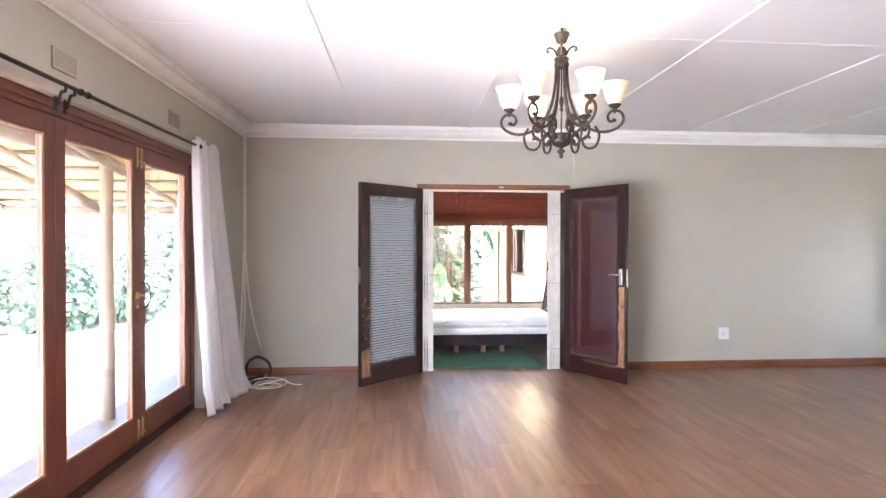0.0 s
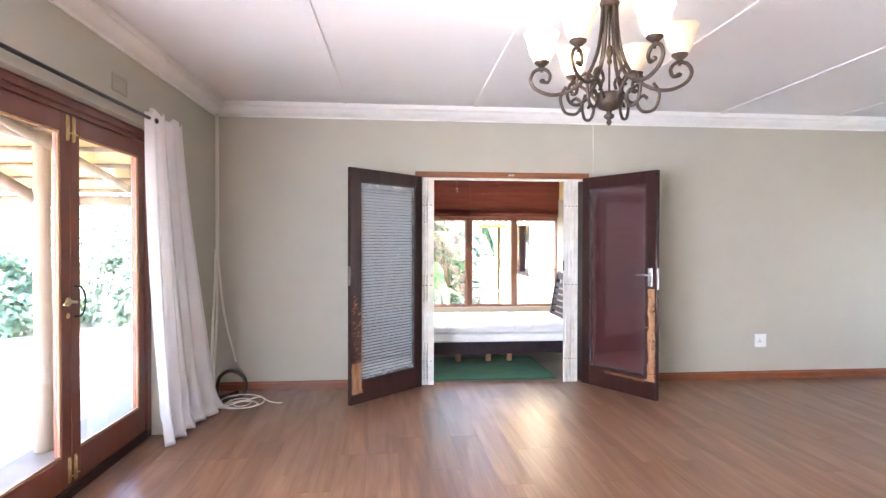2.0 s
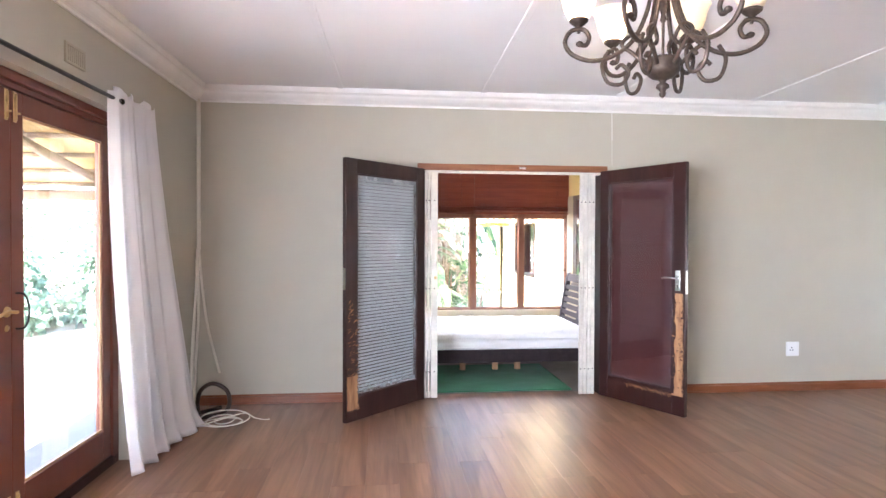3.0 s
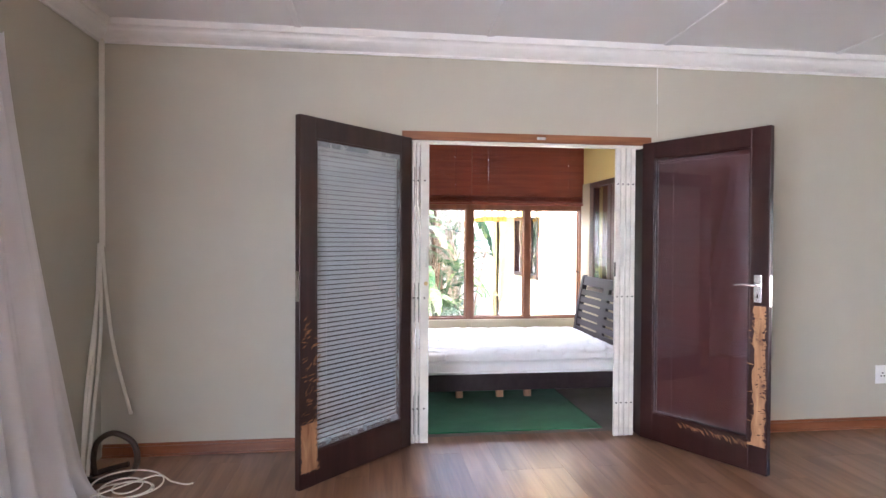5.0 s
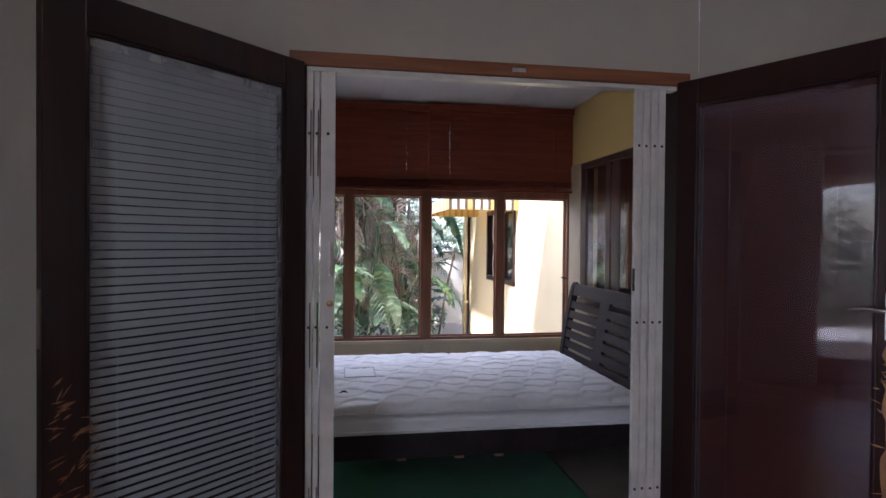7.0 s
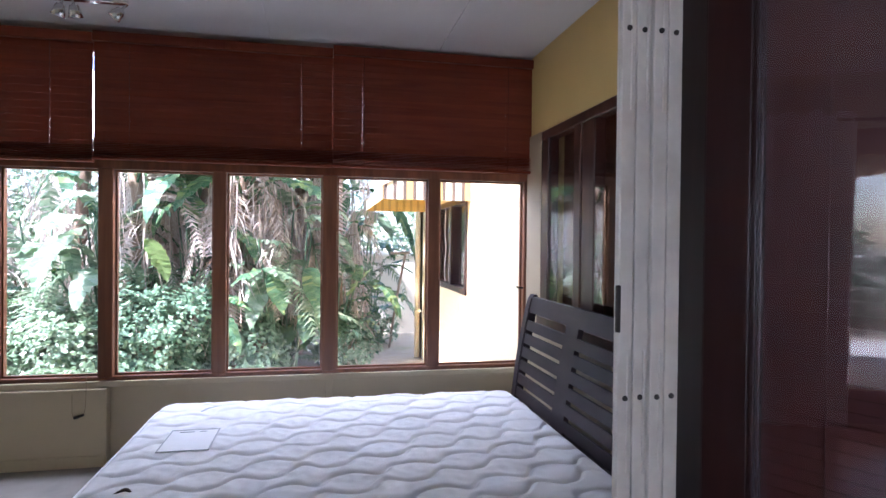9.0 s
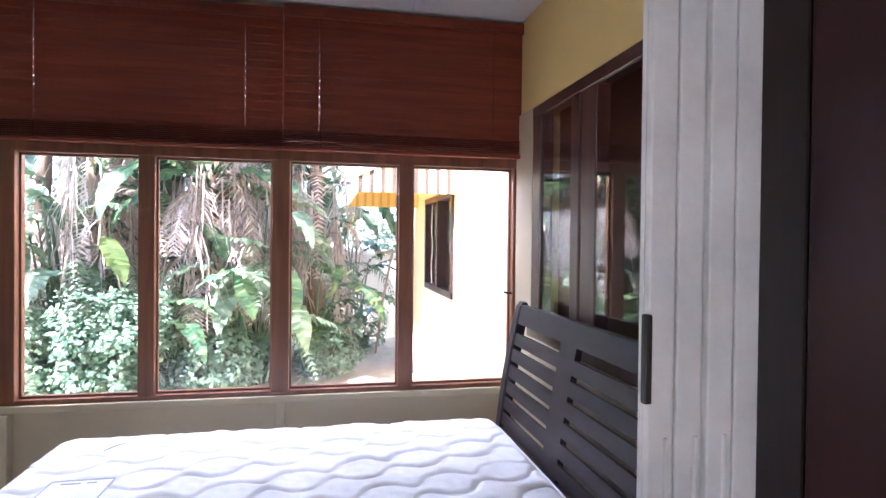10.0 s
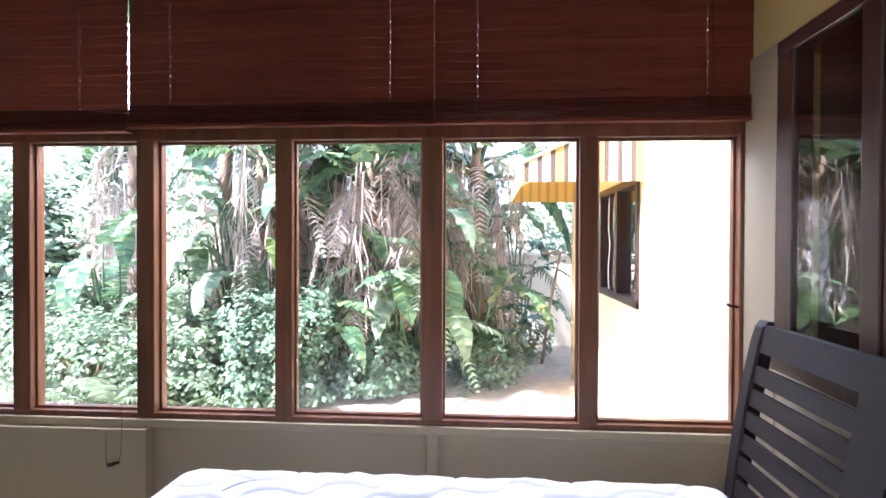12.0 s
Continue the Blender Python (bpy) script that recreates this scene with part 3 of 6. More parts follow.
def door_blind(d, g, s, n, material, tilt, cords, label):
    """Narrow slatted blind on the far side of a door's pane, with its cords."""
    y = -s * 0.016
    w, pitch = g[1] - g[0] - 0.03, (g[3] - g[2] - 0.05) / n
    bm = bmesh.new()
    box(bm, -w / 2, w / 2, -0.0125, 0.0125, -0.0004, 0.0004)
    me = mesh_of("blind_slat", bm, material)
    for i in range(n):
        o = new("blind_slat", me)
        o.parent = d
        o.matrix_basis = pose((g[0] + g[1]) / 2, y, g[2] + 0.02 + (i + 0.5) * pitch, tilt + random.uniform(-2, 2), 0, random.uniform(-0.12, 0.12))
    boxpart("blind_headrail", (g[0] + 0.014, g[1] - 0.014, y - 0.011, y + 0.011, g[3] - 0.035, g[3] - 0.010), material, d, label)
    for f in cords:
        bm = bmesh.new()
        cx = g[0] + (g[1] - g[0]) * f
        tube(bm, [(cx, y + s * 0.010, g[2] + 0.02), (cx, y + s * 0.010, g[3] - 0.02)], 0.0012, 5)
        part("blind_cord", bm, material, d)
    # near-black sheet added behind the slats puts shade into their gaps
    bm = bmesh.new()
    box(bm, g[0] + 0.005, g[1] - 0.005, -s * 0.0295 - 0.0005, -s * 0.0295 + 0.0005, g[2] + 0.002, g[3] - 0.002)
    part("backing", bm, M_SUB_SHADE, d, "dark sheet added so the slat gaps look dark")


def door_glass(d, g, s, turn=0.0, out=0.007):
    # turn rotates the pane in its rebate, to steer what it reflects
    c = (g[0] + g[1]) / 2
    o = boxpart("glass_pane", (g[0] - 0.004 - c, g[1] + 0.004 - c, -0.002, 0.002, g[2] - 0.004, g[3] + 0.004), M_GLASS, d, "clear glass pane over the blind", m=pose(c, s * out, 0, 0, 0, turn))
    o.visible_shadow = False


door_glass(d1, g1, s1)
door_blind(d1, g1, s1, 62, M_PALESLAT, 64 * s1, (0.17, 0.86), "pale blind headrail")


def dust_film(name, alpha, c):
    """Thin film of old dust on glass: patchy, lets most of the light through."""
    m, n, l, p = mat(name)
    a = noise_tex(n, l, coords(n, l, (1, 1, 0.5)), 9.0, 5, 0.65)
    r = n.new("ShaderNodeMapRange")
    r.inputs[1].default_value, r.inputs[2].default_value = 0.3, 0.7
    r.inputs[3].default_value, r.inputs[4].default_value = alpha * 0.55, alpha * 1.35
    l.new(a, r.inputs[0])
    l.new(r.outputs[0], p.inputs["Alpha"])
    p.inputs["Base Color"].default_value = (*c, 1)
    p.inputs["Roughness"].default_value = 0.9
    return m


def dust_margin(d, g, s, widths, c, label, strength=1.0, turn=0.0, out=0.007):
    """Dust left round the edge of a pane, thinning towards the middle: one strip inside the other."""
    y, cx = s * 0.0028, (g[0] + g[1]) / 2
    for k, alpha in enumerate((0.34, 0.22, 0.12)):
        alpha *= strength
        f0, f1 = k / 3, (k + 1) / 3
        wl, wr, wt, wb = widths
        o = (g[0] + 0.012 + wl * f0, g[1] - 0.012 - wr * f0, g[2] + 0.012 + wb * f0, g[3] - 0.012 - wt * f0)
        i = (g[0] + 0.012 + wl * f1, g[1] - 0.012 - wr * f1, g[2] + 0.012 + wb * f1, g[3] - 0.012 - wt * f1)
        bm = bmesh.new()
        vo = [bm.verts.new((x - cx, y, z)) for x, z in ((o[0], o[2]), (o[1], o[2]), (o[1], o[3]), (o[0], o[3]))]
        vi = [bm.verts.new((x - cx, y, z)) for x, z in ((i[0], i[2]), (i[1], i[2]), (i[1], i[3]), (i[0], i[3]))]
        for q in range(4):
            bm.faces.new((vo[q], vo[(q + 1) % 4], vi[(q + 1) % 4], vi[q]))
        part("dust_margin", bm, dust_film("dust_film", alpha, c), d, label, m=pose(cx, s * out, 0, 0, 0, turn))


dust_margin(d1, g1, s1, (0.055, 0.03, 0.085, 0.11), (0.62, 0.66, 0.68), "greyish dust along the edge of the glass")
# leaf with the dark red blind behind its glass
d2, w2, s2, g2, T2 = leaf("door_2", (2.438, 6.6185), (2.843, 5.882), False, "open oxblood timber door with a dark blind behind glass", M_DARK2)
# pane turned so that its reflection falls on the garden doors
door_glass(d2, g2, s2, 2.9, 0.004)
door_blind(d2, g2, s2, 66, M_REDSLAT, 82 * s2, (0.2, 0.8), "dark red blind headrail")


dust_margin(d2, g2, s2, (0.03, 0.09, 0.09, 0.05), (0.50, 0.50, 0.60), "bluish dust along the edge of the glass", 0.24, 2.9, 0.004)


def scuffs(d, w, s, T, x0, x1, z0, z1, n, seed, patch):
    """Bare wood where claws tore the varnish: a ragged patch and many short gouges, just proud of the stile."""
    rnd = random.Random(seed)
    bm = bmesh.new()
    y = s * (T / 2 + 0.0012)
    if patch:
        k = 26
        left = [(x0 + rnd.uniform(-0.008, 0.012), z0 + (z1 - z0) * i / k) for i in range(k + 1)]
        right = [(x1 + rnd.uniform(-0.012, 0.001), z) for _, z in left]
        vs = [(bm.verts.new((a, y, z)), bm.verts.new((b, y, z))) for (a, z), (b, _) in zip(left, right)]
        for p, q in zip(vs, vs[1:]):
            bm.faces.new((p[0], p[1], q[1], q[0]))
    for i in range(n):
        cx, cz = rnd.uniform(x0 - 0.02, x1 - 0.004), z0 + (z1 - z0) * rnd.random() ** 1.5
        ln, th, an = rnd.uniform(0.02, 0.06), rnd.uniform(0.0015, 0.004), rnd.uniform(-1.2, 0.3)
        dx, dz = math.cos(an) * ln / 2, math.sin(an) * ln / 2
        nx, nz = -math.sin(an) * th, math.cos(an) * th
        pts = [(cx - dx, cz - dz), (cx + nx, cz + nz), (cx + dx, cz + dz), (cx - nx, cz - nz)]
        if all(0.004 < q[0] < w - 0.001 for q in pts):
            bm.faces.new([bm.verts.new((q[0], y + s * 0.0006, q[1])) for q in pts])
    part("scratched_patch", bm, M_BARE, d, "bare scratched wood where the varnish is gone")


scuffs(d1, w1, s1, T1, w1 - 0.11, w1 - 0.02, 0.10, 0.95, 130, 3, False)
scuffs(d1, w1, s1, T1, w1 - 0.115, w1 - 0.004, 0.10, 0.36, 30, 7, True)
scuffs(d2, w2, s2, T2, w2 - 0.085, w2 - 0.008, 0.17, 0.98, 60, 4, True)
# dark bites left along the edge of the bare patch
bm = bmesh.new()
rnd = random.Random(14)
for i in range(70):
    cx, cz = w2 - 0.012 - 0.05 * rnd.random() ** 2.2, 0.19 + 0.77 * rnd.random()
    ln, th, an = rnd.uniform(0.012, 0.034), rnd.uniform(0.0015, 0.0045), rnd.uniform(-0.5, 0.9)
    y = s2 * (T2 / 2 + 0.0026)
    dx, dz = math.cos(an) * ln / 2, math.sin(an) * ln / 2
    nx, nz = -math.sin(an) * th, math.cos(an) * th
    bm.faces.new([bm.verts.new((min(q[0], w2 - 0.002), y, q[1])) for q in ((cx - dx, cz - dz), (cx + nx, cz + nz), (cx + dx, cz + dz), (cx - nx, cz - nz))])
part("varnish_remnants", bm, M_DARK2, d2, "dark varnish left between claw marks")
# gouges along the lower bead
bm = bmesh.new()
rnd = random.Random(9)
for i in range(46):
    cx = g2[0] + (g2[1] - g2[0]) * (0.30 + 0.7 * i / 45)
    cz = g2[2] - 0.012 + rnd.uniform(-0.012, 0.006)
    ln = rnd.uniform(0.012, 0.04)
    y = s2 * (T2 / 2 + 0.0014)
    bm.faces.new([bm.verts.new(q) for q in ((cx - 0.004, y, cz), (cx + 0.006, y, cz - ln * 0.3), (cx + 0.016, y, cz - ln), (cx + 0.003, y, cz - ln * 0.5))])
part("bead_gouges", bm, M_BARE, d2, "clawed lower bead")


def lever_set(d, x, z, s, T, into):
    p = boxpart("lock_plate", (x - 0.022, x + 0.022, s * T / 2 if s > 0 else -T / 2 - 0.005, s * T / 2 + 0.005 if s > 0 else -T / 2, z - 0.10, z + 0.06), M_CHROME, d, "bright lock plate", bev=0.002)
    bm = bmesh.new()
    y0 = s * T / 2
    tube(bm, smoothline([(x, y0, z), (x, y0 + s * 0.035, z), (x + into * 0.012, y0 + s * 0.045, z), (x + into * 0.06, y0 + s * 0.045, z + 0.002), (x + into * 0.115, y0 + s * 0.042, z - 0.004)], 5), 0.008, 10)
    part("lever", bm, M_CHROME, d, "chrome lever handle", True)
    bm = bmesh.new()
    box(bm, x - 0.004, x + 0.004, y0 + s * 0.0052 - 0.0005, y0 + s * 0.0052 + 0.0005, z - 0.075, z - 0.05)
    part("keyhole", bm, M_RIVET, d)


lever_set(d2, w2 - 0.062, 1.10, s2, T2, -1)
boxpart("edge_plate", (w2 - 0.001, w2 + 0.002, -0.013, 0.013, 0.98, 1.16), M_CHROME, d2, "lock face plate on the edge")
boxpart("edge_plate", (w1 - 0.001, w1 + 0.002, -0.013, 0.013, 1.02, 1.18), M_CHROME, d1, "strike plate on the edge")


# ---- folding security gate, both stacks ----
def gate(name, x0, x1, label, lock):
    g = thing(name, label, "security gate", group="folded halves of the security gate")
    y0, y1 = FY - 0.004, FY + (0.032 if lock > 0 else 0.017)
    shares = (0.26, 0.22, 0.52) if lock > 0 else (0.25,) * 4
    n = len(shares)
    for i in range(n):
        w = (x1 - x0) * shares[i]
        a = x0 + (x1 - x0) * sum(shares[:i])
        bm = bmesh.new()
        # channel section: web and two lips
        box(bm, a + 0.001, a + w - 0.004, y0 + 0.004 * (i % 2), y0 + 0.004 * (i % 2) + 0.012, 0.012, 1.985, 0.002)
        box(bm, a + 0.001, a + 0.004, y0 + 0.012, y1, 0.012, 1.985)
        box(bm, a + w - 0.007, a + w - 0.004, y0 + 0.012, y1, 0.012, 1.985)
        part("channel", bm, M_GATE, g)
        for z in (0.24, 0.97, 1.74):
            bm = bmesh.new()
            lathe(bm, [(0.0, -0.004), (0.0045, -0.0035), (0.006, 0.0), (0.0065, 0.004)], 10)
            part("rivet", bm, M_RIVET, g, smooth=True, m=pose(a + w / 2 - 0.0015, y0 - 0.001 + 0.004 * (i % 2), z, -90, 0, 0))
    for z in (0.16, 0.90, 1.66):
        for i in range(n - 1):
            bm = bmesh.new()
            a = x0 + (x1 - x0) * (sum(shares[:i]) + 0.55 * shares[i])
            box(bm, a, a + 0.004, y0 - 0.004, y0 + 0.002, z - 0.09, z + 0.17, 0.001)
            part("lattice_bar", bm, M_GATE if lock < 0 else M_RIVET, g)
    if lock > 0:
        bm = bmesh.new()
        tube(bm, smoothline([(x1 - 0.022, y0, 1.30), (x1 - 0.022, y0 - 0.03, 1.29), (x1 - 0.022, y0 - 0.03, 1.19), (x1 - 0.022, y0, 1.18)], 5), 0.006, 8)
        part("pull_handle", bm, M_GATE, g, smooth=True)
        bm = bmesh.new()
        lathe(bm, [(0.0, 0.008), (0.012, 0.008), (0.014, 0.0)], 14)
        part("lock_cylinder", bm, M_BRASS, g, "round lock cylinder", True, pose(x1 - 0.022, y0, 1.065, 90, 0, 0))
    else:
        bm = bmesh.new()
        box(bm, x0 - 0.005, x0 + 0.004, y0 - 0.003, y0 + 0.007, 1.108, 1.206, 0.002)
        part("lock_keep", bm, M_RIVET, g, "dark steel lock keep")


gate("security_gate", 0.850, 0.968, "white painted steel folding gate with a pull handle, pushed open", 1)
gate("security_gate", 2.244, 2.390, "white painted steel folding gate with chipped rivets, pushed open", -1)

# ---- folding glass doors to the garden ----
def garden_doors():
    f = thing("door_3", "closed red mahogany folding glass doors with brass bolts", "door", LW, kind="structure")
    xa, xb = -0.185, -0.080
    boxpart("head", (xa, xb, D0, D1, 2.072, 2.140), M_DOORRED, f, bev=0.004)
    boxpart("head_bead", (xb, xb + 0.02, D0, D1, 2.10, 2.15), M_DOORRED, f, bev=0.006)
    boxpart("jamb", (xa, xb, D0, D0 + 0.075, 0, 2.072), M_DOORRED, f, bev=0.004)
    boxpart("jamb", (xa, xb, D1 - 0.075, D1, 0, 2.072), M_DOORRED, f, bev=0.004)
    boxpart("threshold", (xa - 0.05, xb, D0, D1, -0.02, 0.058), M_DARK2, f, "dark timber threshold", bev=0.008)
    # three leaves below y 1.53 are unseen, added to make room for a lamp
    edges = [D0 + 0.077, -0.40, 0.565, 1.53, 2.49, 3.45, 4.405, D1 - 0.077]
    for i, (a, b) in enumerate(zip(edges, edges[1:])):
        a, b = a + 0.002, b - 0.002
        la = thing("leaf", "", "")
        la.parent = f
        z0, z1, st, tr, br = 0.060, 2.070, 0.088, 0.10, 0.175
        px0, px1 = -0.140, -0.092
        for nm, q in (("stile", (a, a + st, z0, z1)), ("stile", (b - st, b, z0, z1)), ("top_rail", (a + st, b - st, z1 - tr, z1)), ("bottom_rail", (a + st, b - st, z0, z0 + br))):
            boxpart(nm, (px0, px1, q[0], q[1], q[2], q[3]), M_DOORRED, la, bev=0.003)
        bm = bmesh.new()
        q0, q1, q2, q3 = a + st, b - st, z0 + br, z1 - tr
        for w in ((q0, q1, q2, q2 + 0.012), (q0, q1, q3 - 0.012, q3), (q0, q0 + 0.012, q2, q3), (q1 - 0.012, q1, q2, q3)):
            box(bm, -0.111, -0.097, w[0], w[1], w[2], w[3], 0.003)
        part("bead", bm, M_PINE, la, "pale glazing bead")
        g = boxpart("pane", (-0.119, -0.114, q0 - 0.004, q1 + 0.004, q2 - 0.004, q3 + 0.004), M_GLASS, la, "clear glass pane")
        g.visible_shadow = False
        if i in (5, 6):
            ye = b - 0.028 if i == 5 else a + 0.028
            for zb, hb in ((1.925, 0.14), (0.08, 0.14)):
                bm = bmesh.new()
                box(bm, -0.092, -0.087, ye - 0.011, ye + 0.011, zb, zb + hb, 0.002)
                tube(bm, [(-0.083, ye, zb + 0.01), (-0.083, ye, zb + hb - 0.01)], 0.005, 8)
                tube(bm, [(-0.083, ye, zb + 0.04), (-0.067, ye, zb + 0.04)], 0.005, 8)
                part("flush_bolt", bm, M_BRASS, la, "brass barrel bolt", True)
        if i == 5:
            bm = bmesh.new()
            ye = b - 0.03
            lathe(bm, [(0.0, 0.008), (0.022, 0.007), (0.025, 0.0)], 16)
            part("rose", bm, M_BRASS, la, "brass handle rose", True, pose(-0.092, ye, 1.06, 0, 90, 0))
            bm = bmesh.new()
            tube(bm, smoothline([(-0.092, ye, 1.06), (-0.05, ye, 1.06), (-0.045, ye - 0.012, 1.06), (-0.045, ye - 0.07, 1.068), (-0.047, ye - 0.115, 1.055)], 5), 0.0075, 8)
            part("lever", bm, M_BRASS, la, "brass lever handle", True)
            bm = bmesh.new()
            lathe(bm, [(0.0, 0.004), (0.013, 0.004), (0.016, 0.0)], 14)
            part("keyhole_rose", bm, M_BRASS, la, "brass keyhole cover", True, pose(-0.092, ye, 0.985, 0, 90, 0))
        if i == 6:
            bm = bmesh.new()
            ye = a + 0.03
            tube(bm, smoothline([(-0.092, ye, 1.14), (-0.05, ye, 1.13), (-0.033, ye, 1.06), (-0.05, ye, 0.985), (-0.092, ye, 0.975)], 6), 0.005, 8)
            part("bow_pull", bm, M_BLACK, la, "thin dark bow pull", True)


garden_doors()


def curtain_rod():
    r = thing("curtain_rod", "thin black metal curtain rod with ball ends on brackets", "curtain rod", LW)
    X, Z = 0.048, 2.195
    bm = bmesh.new()
    tube(bm, [(X, 1.0, Z - 0.008), (X, 3.46, Z - 0.002), (X, 5.17, Z + 0.002)], 0.011, 12)
    part("rod", bm, M_BLACK, r, smooth=True)
    bm = bmesh.new()
    lathe(bm, [(0.001, -0.022), (0.014, -0.016), (0.021, 0.0), (0.014, 0.016), (0.001, 0.022)], 14)
    part("finial", bm, M_BLACK, r, smooth=True, m=pose(X, 5.175, Z + 0.002, 90, 0, 0))
    for y in (3.29, 3.37):
        bm = bmesh.new()
        tube(bm, smoothline([(0.0, y, Z - 0.10), (0.012, y, Z - 0.095), (0.03, y, Z - 0.04), (X, y, Z - 0.035), (X + 0.004, y, Z - 0.012)], 5), 0.007, 8)
        box(bm, 0.0, 0.008, y - 0.012, y + 0.012, Z - 0.13, Z - 0.06, 0.002)
        part("bracket", bm, M_BLACK, r, smooth=True)
    for y in (3.43, 3.50):
        bm = bmesh.new()
        lathe(bm, [(0.012, -0.012), (0.018, -0.006), (0.018, 0.006), (0.012, 0.012)], 12)
        part("collar", bm, M_BLACK, r, smooth=True, m=pose(X, y, Z - 0.003, 90, 0, 0))


curtain_rod()


def curtain():
    """White gathered curtain, narrow at the rod, flaring and pooling at the floor."""
    c = thing("curtain", "white gathered cotton curtain hanging to the floor from a black rod", "curtain", LW)
    bm = bmesh.new()
    nu, nv = 150, 60
    rows = []
    rnd = random.Random(5)
    ph = [rnd.uniform(0, 6.3) for _ in range(6)]
    for j in range(nv + 1):
        v = j / nv                       # 0 top, 1 floor
        row = []
        y0 = 5.05 + 0.06 * v ** 1.2
        y1 = 5.64 + 0.47 * v ** 1.25
        for i in range(nu + 1):
            u = i / nu
            fold = math.sin(u * 34 + 0.5 * math.sin(v * 3 + ph[0])) + 0.55 * math.sin(u * 57 + ph[1] + v * 1.6) + 0.35 * math.sin(u * 13 + ph[2] - v * 2)
            amp = 0.016 + 0.022 * v
            y = y0 + (y1 - y0) * u + 0.010 * math.sin(u * 40 + ph[3] + v)
            x = 0.050 + 0.060 * v ** 1.3 + amp * fold + 0.05 * v * u
            z = 2.255 * (1 - v)
            z += 0.020 * math.sin(u * 21 + ph[4]) * (1 if j == 0 else 0)
            hem = 0.030 * (0.5 + 0.5 * math.sin(u * 25 + ph[5]))
            if v > 0.9:
                k = (v - 0.9) / 0.1
                x += 0.035 * k * k * (1 + math.sin(u * 30 + ph[1]))
                z = max(z, 0.0) + hem * k * 0.9
            row.append(bm.verts.new((max(x, 0.012), y, max(z, 0.004))))
        rows.append(row)
    for a, b in zip(rows, rows[1:]):
        for i in range(nu):
            bm.faces.new((a[i], a[i + 1], b[i + 1], b[i]))
    ob = part("cloth", bm, M_CURTAIN, c, smooth=True)
    so = ob.modifiers.new("thick", 'SOLIDIFY')
    so.thickness = 0.003


curtain()


def air_vent(y0, y1, z0, z1, label, bars):
    v = thing("air_vent", label, "air vent", LW, group="air vents over the folding doors")
    bm = bmesh.new()
    for q in ((y0, y1, z0, z0 + 0.014), (y0, y1, z1 - 0.014, z1), (y0, y0 + 0.014, z0, z1), (y1 - 0.014, y1, z0, z1)):
        box(bm, 0, 0.010, *q, 0.002)
    part("frame", bm, M_VENT, v)
    boxpart("backing", (0.0, 0.002, y0, y1, z0, z1), M_SUB_SHADE if bars else M_VENT, v)
    nh = 6 if bars else 0
    for i in range(nh):
        z = z0 + (z1 - z0) * (i + 1) / (nh + 1)
        boxpart("slat", (0.0, 0.007, y0 + 0.012, y1 - 0.012, z - 0.005, z + 0.005), M_VENT, v)
    for i in range(9):
        y = y0 + (y1 - y0) * (i + 1) / 10
        boxpart("rib", (0.0, 0.006, y - 0.004, y + 0.004, z0 + 0.012, z1 - 0.012), M_VENT, v)


air_vent(3.26, 3.47, 2.27, 2.375, "cream plastic air vent with a fine grid", True)
air_vent(4.67, 4.86, 2.28, 2.385, "cream painted louvre air vent", False)

